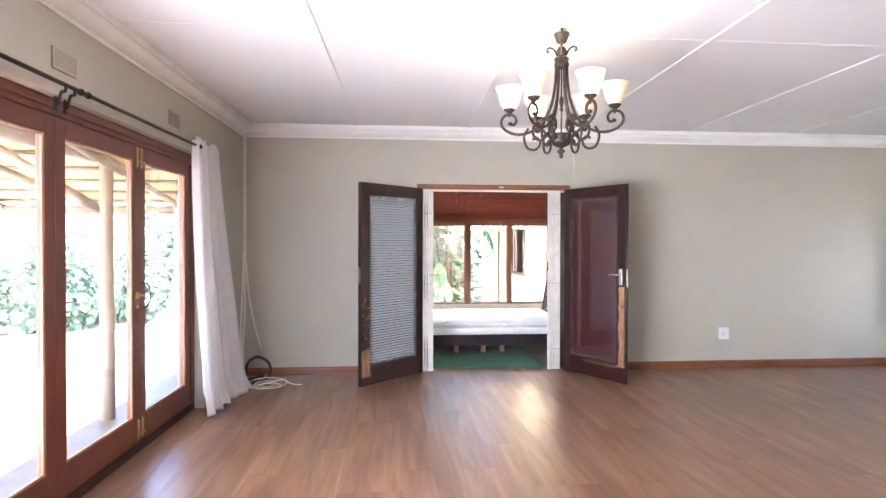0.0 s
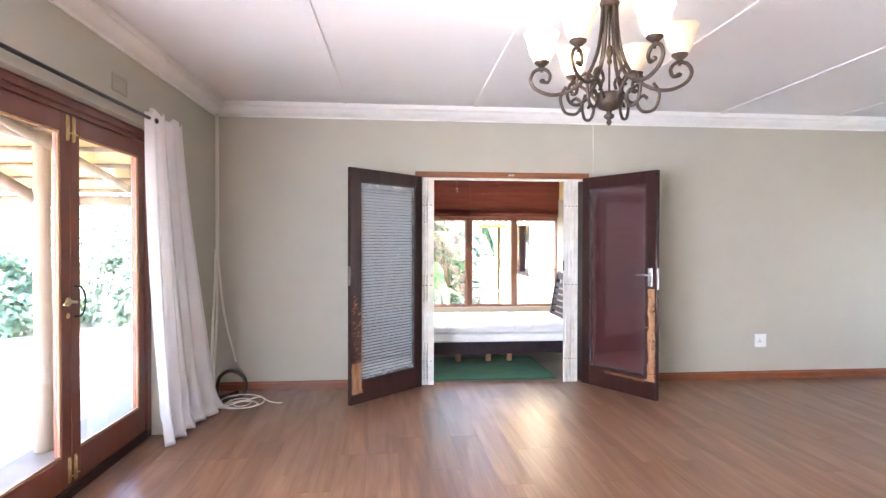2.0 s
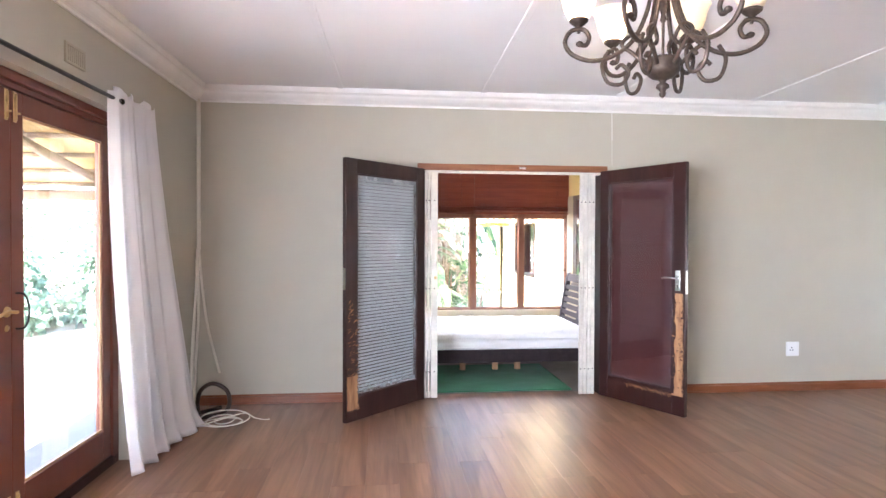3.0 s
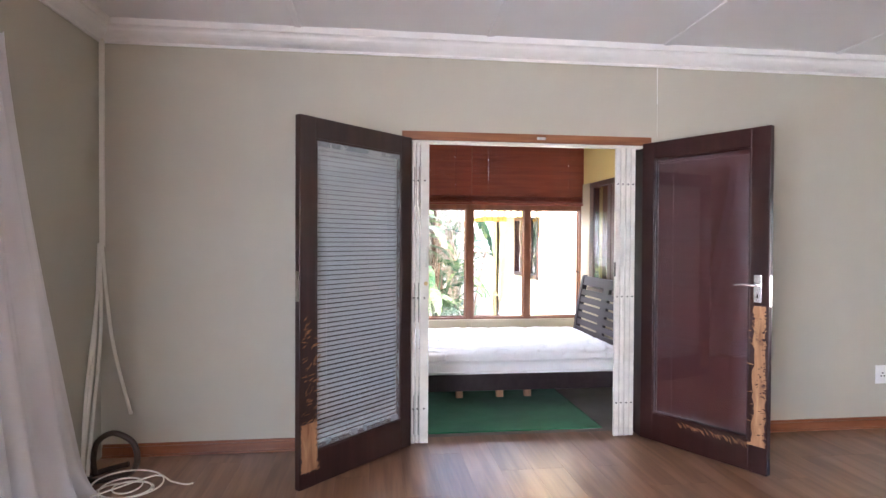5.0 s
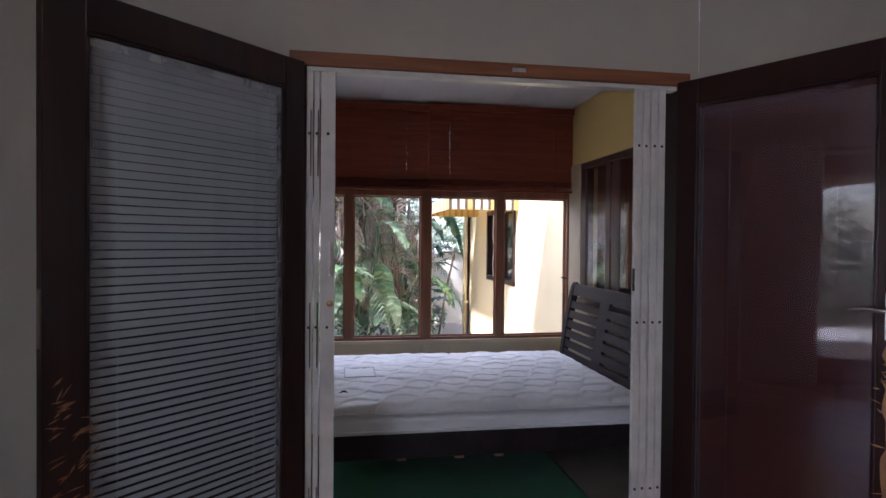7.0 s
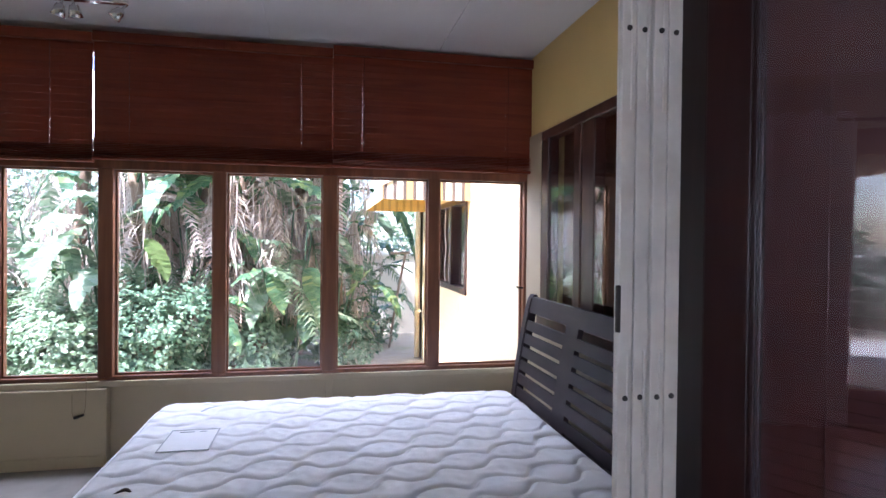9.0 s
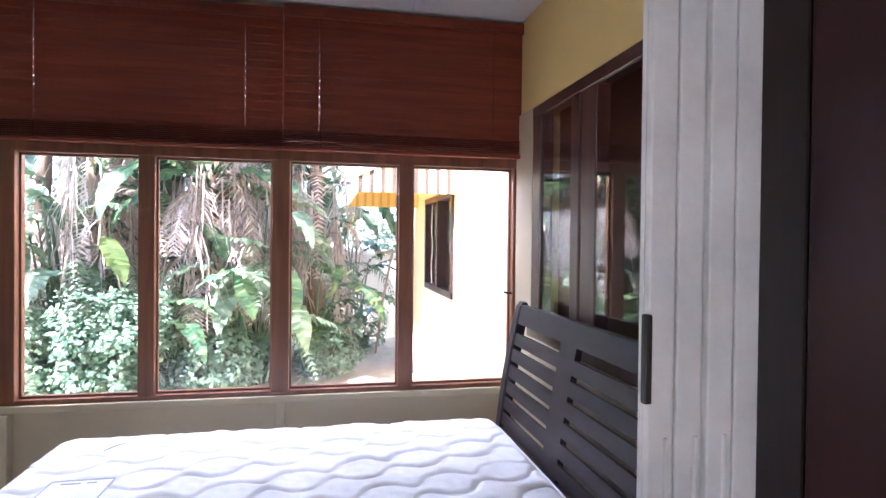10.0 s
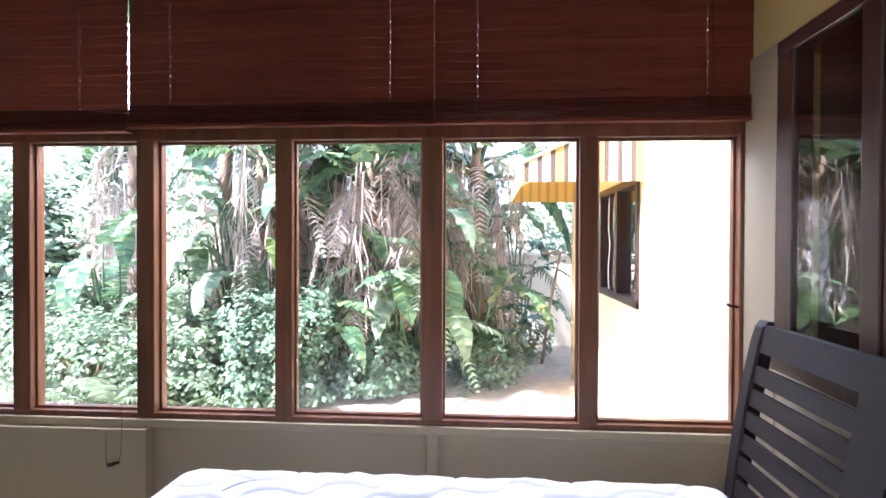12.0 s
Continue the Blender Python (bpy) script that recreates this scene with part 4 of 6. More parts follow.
# cover strip and cables in the corner
def corner_cables():
    t = thing("cable_trunking", "cream plastic cable trunking running down the corner", "trunking")
    boxpart("channel", (-1.058, -1.030, FY - 0.024, FY - 0.001, 1.30, CEIL - 0.10), M_CABLE, t, bev=0.003)
    rnd = random.Random(2)
    ends = [((-1.05, 6.60, 1.32), (-1.03, 6.57, 0.8), (-1.02, 6.44, 0.30), (-0.97, 6.26, 0.03)),
            ((-1.045, 6.60, 1.32), (-1.05, 6.55, 0.9), (-1.02, 6.36, 0.45), (-0.96, 6.18, 0.02)),
            ((-1.04, 6.61, 1.32), (-0.98, 6.60, 0.75), (-0.885, 6.60, 0.33), (-0.87, 6.60, 0.28)),
            ((-1.05, 6.60, 1.32), (-1.06, 6.55, 0.7), (-1.01, 6.33, 0.25), (-0.95, 6.12, 0.015))]
    for e in ends:
        c = thing("hanging_cable", "loose cream cable hanging from the trunking to the floor", "cable", group="cables in the corner")
        bm = bmesh.new()
        tube(bm, smoothline(e, 10), 0.0105, 8)
        part("sheath", bm, M_CABLE, c, smooth=True)
    coil = thing("cable_coil", "loose loops of thin cream cable on the floor", "cable", group="cables in the corner")
    bm = bmesh.new()
    pts = []
    for i in range(70):
        a = i * 0.33
        r = 0.085 + 0.045 * math.sin(a * 0.37 + 0.5) + 0.0007 * i
        pts.append((-0.70 + r * 1.15 * math.cos(a) + 0.012 * math.sin(i * 0.3), 6.10 + r * 0.8 * math.sin(a), 0.008 + 0.0009 * i * (0.6 + 0.4 * math.sin(a))))
    pts += [(-0.58, 6.16, 0.06), (-0.50, 6.17, 0.02), (-0.42, 6.15, 0.008), (-0.38, 6.16, 0.008)]
    tube(bm, smoothline(pts, 3), 0.0045, 8)
    part("loops", bm, M_CABLE, coil, smooth=True)
    hose = thing("hose_loop", "dark brown hose bent into an upright loop beside the wall", "hose", group="cables in the corner")
    bm = bmesh.new()
    pts = [(-0.98, 6.46, 0.013), (-0.985, 6.45, 0.10), (-0.95, 6.42, 0.21), (-0.85, 6.38, 0.27), (-0.745, 6.37, 0.22), (-0.72, 6.37, 0.12), (-0.775, 6.44, 0.03), (-0.84, 6.40, 0.016), (-0.95, 6.36, 0.014), (-1.0, 6.44, 0.014), (-0.93, 6.53, 0.016), (-0.82, 6.50, 0.05)]
    tube(bm, smoothline([(x + 0.02, y - 0.13, z) for x, y, z in pts], 8), 0.016, 10)
    part("tube", bm, M_HOSE, hose, smooth=True)


corner_cables()


def socket():
    s = thing("wall_socket", "white plastic three-pin wall socket with a switch", "wall socket")
    x0, x1, z0, z1 = 4.238, 4.366, 0.322, 0.456
    boxpart("plate", (x0, x1, FY - 0.009, FY, z0, z1), M_PLASTIC, s, bev=0.003)
    boxpart("face", (x0 + 0.012, x1 - 0.012, FY - 0.012, FY - 0.009, z0 + 0.012, z1 - 0.012), M_PLASTIC, s, bev=0.001)
    for dx, dz in ((-0.012, 0.0), (0.012, 0.0), (0.0, 0.022)):
        bm = bmesh.new()
        lathe(bm, [(0.0, 0.001), (0.006, 0.001), (0.006, 0.0)], 12)
        part("pin_hole", bm, M_RIVET, s, m=pose((x0 + x1) / 2 - 0.012 + dx, FY - 0.012, (z0 + z1) / 2 - 0.01 + dz, 90, 0, 0))
    boxpart("switch", (x1 - 0.035, x1 - 0.02, FY - 0.016, FY - 0.012, z0 + 0.06, z0 + 0.09), M_PLASTIC, s, bev=0.001)


socket()
th = thing("hanging_thread", "thin white thread hanging down the wall from the cornice", "thread")
bm = bmesh.new()
tube(bm, [(2.532, FY - 0.008, 2.555), (2.534, FY - 0.007, 2.4), (2.536, FY - 0.006, 2.29)], 0.003, 6)
part("thread", bm, M_PLASTIC, th)
bm = bmesh.new()
tube(bm, [(2.536, FY - 0.006, 2.28), (2.537, FY - 0.006, 2.07)], 0.0012, 5)
part("end", bm, M_PLASTIC, th)


# ---- chandelier ----
CH = Vector((1.495, 3.60, 0.014))
m, n, l, p = mat("frosted_shade")
p.inputs["Base Color"].default_value = (0.9, 0.86, 0.76, 1)
p.inputs["Roughness"].default_value = 0.5
tr, mx = n.new("ShaderNodeBsdfTranslucent"), n.new("ShaderNodeMixShader")
tr.inputs[0].default_value = (0.95, 0.88, 0.72, 1)
mx.inputs[0].default_value = 0.6
l.new(p.outputs[0], mx.inputs[1]); l.new(tr.outputs[0], mx.inputs[2]); l.new(mx.outputs[0], n["Material Output"].inputs[0])
M_SHADE = m
m, n, l, p = mat("lit_bulb")
p.inputs["Base Color"].default_value = (1, 0.9, 0.7, 1)
p.inputs["Emission Color"].default_value = (1.0, 0.78, 0.48, 1)
p.inputs["Emission Strength"].default_value = 10.0
M_BULB = m


def chandelier():
    c = thing("chandelier", "bronzed iron scroll chandelier with six frosted glass shades, half lit", "chandelier", Matrix.Translation(CH))
    bm = bmesh.new()
    lathe(bm, [(0.007, CEIL - 0.014), (0.007, CEIL - 0.044), (0.045, CEIL - 0.045), (0.047, CEIL - 0.056), (0.039, CEIL - 0.072), (0.030, CEIL - 0.098), (0.012, CEIL - 0.108), (0.008, CEIL - 0.112)], 20)
    part("canopy", bm, M_IRON, c, smooth=True)
    bm = bmesh.new()
    lathe(bm, [(0.006, CEIL - 0.10), (0.006, 2.55), (0.020, 2.545), (0.030, 2.525), (0.022, 2.50), (0.012, 2.49), (0.04, 2.482), (0.045, 2.475), (0.038, 2.46), (0.045, 2.445), (0.040, 2.43), (0.02, 2.425)], 20)
    part("collar", bm, M_IRON, c, smooth=True)
    bm = bmesh.new()
    for a in range(3):
        an = a * 2.1 + 0.2
        d = Vector((math.cos(an), math.sin(an), 0))
        tube(bm, smoothline([d * 0.03 + Vector((0, 0, 2.50)), d * 0.05 + Vector((0, 0, 2.54)), d * 0.085 + Vector((0, 0, 2.56)), d * 0.10 + Vector((0, 0, 2.545)), d * 0.09 + Vector((0, 0, 2.535))], 5), [0.006] * 20 + [0.010], 8)
    part("leaf_scrolls", bm, M_IRON, c, smooth=True)
    bm = bmesh.new()
    lathe(bm, [(0.005, 2.43), (0.005, 2.26), (0.012, 2.25), (0.014, 2.22), (0.008, 2.20), (0.012, 2.18), (0.005, 2.17), (0.005, 2.03)], 12)
    part("stem", bm, M_IRON, c, smooth=True)
    bm = bmesh.new()
    lathe(bm, [(0.003, 2.045), (0.058, 2.04), (0.064, 2.03), (0.058, 2.015), (0.062, 2.0), (0.055, 1.985), (0.040, 1.972), (0.014, 1.962), (0.010, 1.953), (0.022, 1.945), (0.024, 1.935), (0.012, 1.926), (0.009, 1.92), (0.013, 1.912), (0.008, 1.902), (0.001, 1.897)], 20)
    part("hub_and_finial", bm, M_IRON, c, smooth=True)
    shade_prof = [(0.024, 0.0), (0.037, 0.012), (0.049, 0.035), (0.056, 0.06), (0.061, 0.085), (0.071, 0.110), (0.078, 0.124)]
    for k in range(6):
        an = radians(-16 + 60 * k)
        lit = k in (2, 3, 5)
        d = Vector((math.cos(an), math.sin(an), 0))

        def at(r, z):
            return d * r + Vector((0, 0, z))
        arm = thing("arm", "", "")
        arm.parent = c
        bm = bmesh.new()
        # long bar from the collar, sweeping out to the arm's tip, with its end scroll
        tube(bm, smoothline([at(0.030, 2.435), at(0.036, 2.33), at(0.055, 2.22), at(0.10, 2.12), at(0.17, 2.062), at(0.25, 2.045), at(0.32, 2.07), at(0.35, 2.115), at(0.33, 2.158), at(0.285, 2.163), at(0.262, 2.135), at(0.272, 2.105), at(0.297, 2.108)], 6), 0.0085, 8)
        part("bar", bm, M_IRON, arm, smooth=True)
        bm = bmesh.new()
        tube(bm, smoothline([at(0.055, 2.01), at(0.10, 2.06), at(0.145, 2.10), at(0.10, 2.135), at(0.06, 2.10), at(0.075, 2.075)], 6), 0.0075, 8)
        tube(bm, smoothline([at(0.19, 2.08), at(0.215, 2.03), at(0.195, 1.965), at(0.145, 1.955), at(0.12, 1.995), at(0.145, 2.025), at(0.165, 2.01)], 6), 0.0075, 8)
        part("scroll", bm, M_IRON, arm, smooth=True)
        bm = bmesh.new()
        lathe(bm, [(0.001, -0.012), (0.012, -0.006), (0.014, 0), (0.012, 0.006), (0.001, 0.012)], 10, at(0.297, 2.11))
        part("scroll_ball", bm, M_IRON, arm, smooth=True)
        tip = at(0.300, 2.150)
        bm = bmesh.new()
        lathe(bm, [(0.006, 0.0), (0.006, 0.02), (0.018, 0.028), (0.034, 0.042), (0.036, 0.05), (0.020, 0.052)], 16, tip)
        part("cup", bm, M_IRON, arm, smooth=True)
        bm = bmesh.new()
        lathe(bm, shade_prof, 24, tip + Vector((0, 0, 0.05)))
        so = part("shade", bm, M_SHADE, arm, "frosted glass bell shade", True)
        so.modifiers.new("thick", 'SOLIDIFY').thickness = 0.003
        bm = bmesh.new()
        lathe(bm, [(0.012, 0.05), (0.014, 0.075), (0.024, 0.10), (0.028, 0.12), (0.022, 0.142), (0.001, 0.15)], 12, tip)
        part("bulb", bm, M_BULB if lit else M_PLASTIC, arm, "glowing bulb" if lit else "unlit bulb", True)


chandelier()

# ---- bed and carpet in the sunroom ----
bm = bmesh.new()
bmesh.ops.create_grid(bm, x_segments=90, y_segments=60, size=0.5)
for v in bm.verts:
    x, y = 0.55 + (v.co.x + 0.5) * 1.70, FY + FT + 0.002 + (v.co.y + 0.5) * 1.15
    v.co = Vector((x, y, 0.006 + 0.002 * noise.noise((x * 9, y * 9, 0))))
cp = part("green_carpet", bm, M_CARPET, None, smooth=True)
cp.modifiers.new("thick", 'SOLIDIFY').thickness = 0.005
tagged(cp, "dark green short-pile carpet laid over the cement floor", "carpet")

BX0, BX1, BY0, BY1 = 0.83, 2.70, 7.32, 8.76


def mattress():
    t = thing("mattress", "bare white quilted mattress with wavy stitching, no sheets", "mattress")
    nx, ny = 340, 260
    z0, z1 = 0.298, 0.452

    def inset(u, a, b, rad):
        d = min(u - a, b - u)
        return 1.0 if d >= rad else math.sqrt(max(0.0, 1 - (1 - d / rad) ** 2))
    ca, sa = math.cos(radians(17)), math.sin(radians(17))
    bm = bmesh.new()
    grid = []
    for j in range(ny + 1):
        row = []
        for i in range(nx + 1):
            x, y = BX0 + (BX1 - BX0) * i / nx, BY0 + (BY1 - BY0) * j / ny
            # rows of scalloped stitching, each shifted half a wave against the next
            n_ = (y - 7.715) * ca - (x - 1.1) * sa + 0.006 * noise.noise((x * 4, y * 4, 3))
            ph = 2 * math.pi * ((x - 1.1) * ca + (y - 7.715) * sa) / 0.231
            wob = -math.cos(ph) - 0.22 * math.cos(2 * ph)
            k0 = math.floor(n_ / 0.128)
            gap = min(abs(n_ - k * 0.128 - (0.029 if k % 2 == 0 else -0.029) * wob) for k in range(k0 - 1, k0 + 3))
            q = min(1.0, gap / 0.034)
            puff = 0.014 * (1 - (1 - q) ** 2.4) + 0.009 * noise.noise((x * 8, y * 8, 1)) * q + 0.0030 * noise.noise((x * 24, y * 24, 5)) * q
            e = inset(x, BX0, BX1, 0.05) * inset(y, BY0, BY1, 0.05)
            z = z1 - 0.05 + 0.05 * e + puff * min(1, e * 1.2) - 0.013
            # corners are rounded in plan
            cx, cy = min(max(x, BX0 + 0.10), BX1 - 0.10), min(max(y, BY0 + 0.10), BY1 - 0.10)
            dx, dy = x - cx, y - cy
            mlen = max(abs(dx), abs(dy))
            if abs(dx) > 1e-6 and abs(dy) > 1e-6:
                k = mlen / math.hypot(dx, dy)
                x, y = cx + dx * k, cy + dy * k
            row.append(bm.verts.new((x, y, z)))
        grid.append(row)
    for a, b in zip(grid, grid[1:]):
        for i in range(nx):
            bm.faces.new((a[i], a[i + 1], b[i + 1], b[i]))
    rim = grid[0] + [r_[-1] for r_ in grid[1:]] + grid[-1][-2::-1] + [r_[0] for r_ in grid[-2:0:-1]]
    prev = rim
    for zz, out in ((0.40, 0.006), (0.36, 0.009), (0.33, 0.006), (z0 + 0.006, 0.0), (z0, -0.01)):
        ring = []
        for v in rim:
            c = Vector(((BX0 + BX1) / 2, (BY0 + BY1) / 2, 0))
            d = Vector((v.co.x - c.x, v.co.y - c.y, 0)).normalized()
            ring.append(bm.verts.new((v.co.x + d.x * out, v.co.y + d.y * out, zz)))
        for k in range(len(rim)):
            bm.faces.new((prev[k], prev[(k + 1) % len(rim)], ring[(k + 1) % len(rim)], ring[k]))
        prev = ring
    part("quilted_cover", bm, M_MATT, t, smooth=True)
    for zz in (0.415, 0.318):
        bm = bmesh.new()
        pts = []
        for a, b, s0 in ((BX1 - 0.09, BY1 - 0.09, 0), (BX0 + 0.09, BY1 - 0.09, 90), (BX0 + 0.09, BY0 + 0.09, 180), (BX1 - 0.09, BY0 + 0.09, 270)):
            pts += [(a + 0.097 * math.cos(radians(s0 + q)), b + 0.097 * math.sin(radians(s0 + q)), zz) for q in (0, 22, 45, 68, 90)]
        tube(bm, pts + [pts[0]], 0.005, 8)
        part("piping", bm, M_MATT, t, smooth=True)
    lab = boxpart("sewn_label", (1.0, 1.20, 7.98, 8.25, 0.4525, 0.4555), M_MATT, t, "sewn-on cloth label", bev=0.001)
    bm = bmesh.new()
    for q in ((1.0, 1.2, 7.98, 7.986), (1.0, 1.2, 8.244, 8.25), (1.0, 1.006, 7.986, 8.244), (1.194, 1.2, 7.986, 8.244), (1.04, 1.10, 8.215, 8.225), (1.12, 1.15, 8.215, 8.225)):
        box(bm, *q, 0.4556, 0.4568)
    part("label_print", bm, M_THREAD, t, "grey border and lines of print")
    bm = bmesh.new()
    tube(bm, smoothline([(1.06, 8.545, 0.447), (1.09, 8.59, 0.453), (1.13, 8.64, 0.447)], 4), 0.006, 6)
    part("side_tape", bm, M_THREAD, t, "grey woven tape loop", True)
    bm = bmesh.new()
    tube(bm, smoothline([(0.97, 7.60, 0.447), (1.0, 7.63, 0.456), (1.02, 7.62, 0.447)], 4), 0.007, 6)
    part("side_tape", bm, M_IRON, t, "dark scuff-worn tape loop", True)


mattress()


def bed():
    b = thing("bed_frame", "dark wenge-stained wooden bed with a slatted headboard", "bed")
    boxpart("side_rail", (0.86, 2.74, BY0 + 0.01, BY0 + 0.04, 0.165, 0.304), M_BED, b, bev=0.004)
    boxpart("side_rail", (0.86, 2.74, BY1 - 0.04, BY1 - 0.01, 0.165, 0.304), M_BED, b, bev=0.004)
    boxpart("foot_rail", (0.83, 0.86, BY0 + 0.01, BY1 - 0.01, 0.165, 0.304), M_BED, b, bev=0.004)
    boxpart("slat_base", (0.86, 2.74, BY0 + 0.04, BY1 - 0.04, 0.27, 0.302), M_PINE, b, "pine slat base")
    for x in (1.34, 1.69, 1.935):
        boxpart("centre_leg", (x - 0.028, x + 0.028, 7.70, 7.75, 0.011, 0.27), M_PINE, b, "pine support leg", bev=0.003)
    for y in (BY0 + 0.02, BY1 - 0.08):
        boxpart("foot_leg", (0.835, 0.895, y, y + 0.06, 0.0, 0.165), M_BED, b, bev=0.004)
    # headboard leans back slightly towards the wall and bows at the top
    y0, y1 = 7.345, 8.835

    def lean(z):
        t = max(0.0, (z - 0.25) / 0.8)
        return 2.735 + 0.125 * t ** 1.4

    def bar(bm, ya, yb, za, zb, th=0.024):
        for f, g in ((za, zb),):
            k = 5
            rows = []
            for i in range(k + 1):
                z = f + (g - f) * i / k
                x = lean(z)
                rows.append([bm.verts.new(q) for q in ((x, ya, z), (x + th, ya, z), (x + th, yb, z), (x, yb, z))])
            for p, q in zip(rows, rows[1:]):
                for s in range(4):
                    bm.faces.new((p[s], p[(s + 1) % 4], q[(s + 1) % 4], q[s]))
            bm.faces.new(rows[0][::-1]); bm.faces.new(rows[-1])
    for ya, yb in ((y0, y0 + 0.065), (y1 - 0.065, y1)):
        bm = bmesh.new()
        pts = [(lean(z) + 0.018, (ya + yb) / 2, z) for z in (0.0, 0.2, 0.4, 0.6, 0.8, 0.92, 0.97, 0.99)]
        rows = []
        for (x, y, z), w in zip(pts, (0.045, 0.045, 0.05, 0.055, 0.055, 0.052, 0.042, 0.02)):
            rows.append([bm.verts.new(q) for q in ((x - w / 2, ya + 0.004, z), (x - w * 0.3, ya, z), (x + w * 0.3, ya, z), (x + w / 2, ya + 0.004, z), (x + w / 2, yb - 0.004, z), (x + w * 0.3, yb, z), (x - w * 0.3, yb, z), (x - w / 2, yb - 0.004, z))])
        for p, q in zip(rows, rows[1:]):
            for s in range(8):
                bm.faces.new((p[s], p[(s + 1) % 8], q[(s + 1) % 8], q[s]))
        bm.faces.new(rows[0][::-1]); bm.faces.new(rows[-1])
        part("headboard_post", bm, M_BED, b)
    ym, hw = 8.165, 0.072
    bm = bmesh.new()
    bar(bm, y0 + 0.065, y1 - 0.065, 0.888, 0.978, 0.028)
    part("top_rail", bm, M_BED, b)
    bm = bmesh.new()
    bar(bm, ym - hw, ym + hw, 0.30, 0.888, 0.026)
    part("centre_panel", bm, M_BED, b)
    bm = bmesh.new()
    bar(bm, y0 + 0.065, y1 - 0.065, 0.29, 0.385, 0.026)
    part("lower_rail", bm, M_BED, b)
    bm = bmesh.new()
    bar(bm, y0 + 0.066, y0 + 0.165, 0.401, 0.887, 0.026)
    part("end_panel", bm, M_BED, b)
    for ya, yb in ((y0 + 0.165, ym - hw), (ym + hw, y1 - 0.065)):
        for i in range(6):
            z = 0.787 - i * 0.077
            bm = bmesh.new()
            bar(bm, ya, yb, z, z + 0.055, 0.012)
            part("slat", bm, M_BED, b)


bed()


def ceiling_spots():
    s = thing("ceiling_spotlight", "chrome ceiling spotlight bar with three swivel heads", "spotlight")
    cx, cy = 0.45, 8.72
    boxpart("bar", (cx - 0.16, cx + 0.22, cy - 0.02, cy + 0.02, CEIL2 - 0.025, CEIL2), M_CHROME, s, bev=0.004)
    for dx, ry, rz in ((-0.08, 20, 0), (-0.02, -15, 40), (0.19, 40, 20)):
        h = thing("spot_head", "", "")
        h.parent = s
        h.matrix_basis = pose(cx + dx, cy - 0.01, CEIL2 - 0.06, 10, ry, rz)
        bm = bmesh.new()
        lathe(bm, [(0.006, 0.04), (0.006, 0.012), (0.02, 0.008), (0.026, -0.01), (0.033, -0.05), (0.030, -0.05), (0.02, -0.015)], 16)
        part("shell", bm, M_CHROME, h, smooth=True)
        bm = bmesh.new()
        lathe(bm, [(0.0, -0.03), (0.02, -0.034), (0.026, -0.044)], 12)
        part("lamp", bm, M_PLASTIC, h, "pale reflector lamp", True)


ceiling_spots()
bm = bmesh.new()
tube(bm, smoothline([(0.33, SY - 0.088, 0.55), (0.335, SY - 0.10, 0.45), (0.325, SY - 0.102, 0.31), (0.27, SY - 0.102, 0.285), (0.262, SY - 0.098, 0.42)], 5), 0.0014, 6)
cord = thing("blind_cord", "thin dark cord and pull hanging at the low wall", "cord")
part("cord", bm, M_STEM, cord, smooth=True)
bm = bmesh.new()
tube(bm, [(0.275, SY - 0.104, 0.283), (0.325, SY - 0.104, 0.298)], [0.009, 0.006], 8)
part("toggle", bm, M_RIVET, cord, smooth=True)

# ---- outside: ground, neighbour wing, planting ----
def ground_material():
    m, n, l, p = mat("dry_earth")
    v = coords(n, l)
    a = noise_tex(n, l, v, 0.7, 6, 0.65)
    b = noise_tex(n, l, v, 14.0, 5, 0.7)
    c1 = ramp(n, l, a, [(0.35, (0.36, 0.30, 0.22)), (0.55, (0.47, 0.41, 0.32)), (0.7, (0.24, 0.27, 0.12))])
    c2 = ramp(n, l, b, [(0.3, (0.7,) * 3), (0.7, (1.2,) * 3)])
    l.new(mix(n, l, 1.0, c1, c2, 'MULTIPLY'), p.inputs["Base Color"])
    p.inputs["Roughness"].default_value = 0.95
    bump(n, l, p, b, 0.6, 0.03)
    return m


M_EARTH = ground_material()
bm = bmesh.new()
GN = 120
verts = []
for j in range(GN + 1):
    row = []
    for i in range(GN + 1):
        u, w = (i / GN - 0.5) * 2, (j / GN - 0.5) * 2
        x, y = 2 + math.copysign(abs(u) ** 2.6, u) * 900, 8 + math.copysign(abs(w) ** 2.6, w) * 900
        far = math.hypot(x - 1, y - 9)
        z = -0.34 + 0.02 * noise.noise((x * 0.9, y * 0.9, 0)) * min(1, far / 3)
        row.append(bm.verts.new((x, y, z)))
    verts.append(row)
for a, b in zip(verts, verts[1:]):
    for i in range(GN):
        bm.faces.new((a[i], a[i + 1], b[i + 1], b[i]))
tagged(part("ground", bm, M_EARTH, smooth=True), "pale dry earth with sparse grass and litter", "ground", kind="structure")
bm = bmesh.new()
box(bm, -1.9, XR + 0.3, YB - 0.3, FY + FT + 0.1, -0.6, -0.03)
box(bm, SX0 - 0.15, 3.15, FY + FT + 0.1, SY + 0.12, -0.6, -0.125)
tagged(part("foundation", bm, M_SLAB), "concrete slab under the house", "foundation", kind="structure")
bm = bmesh.new()
box(bm, -2.4, 7.0, YB - 0.6, FY + FT + 0.2, 2.82, 2.95)
box(bm, -2.2, 7.0, FY + FT + 0.2, SY + 0.22, 2.62, 2.75)
tagged(part("roof", bm, M_SLAB), "flat roof slab over the house", "roof", kind="structure")


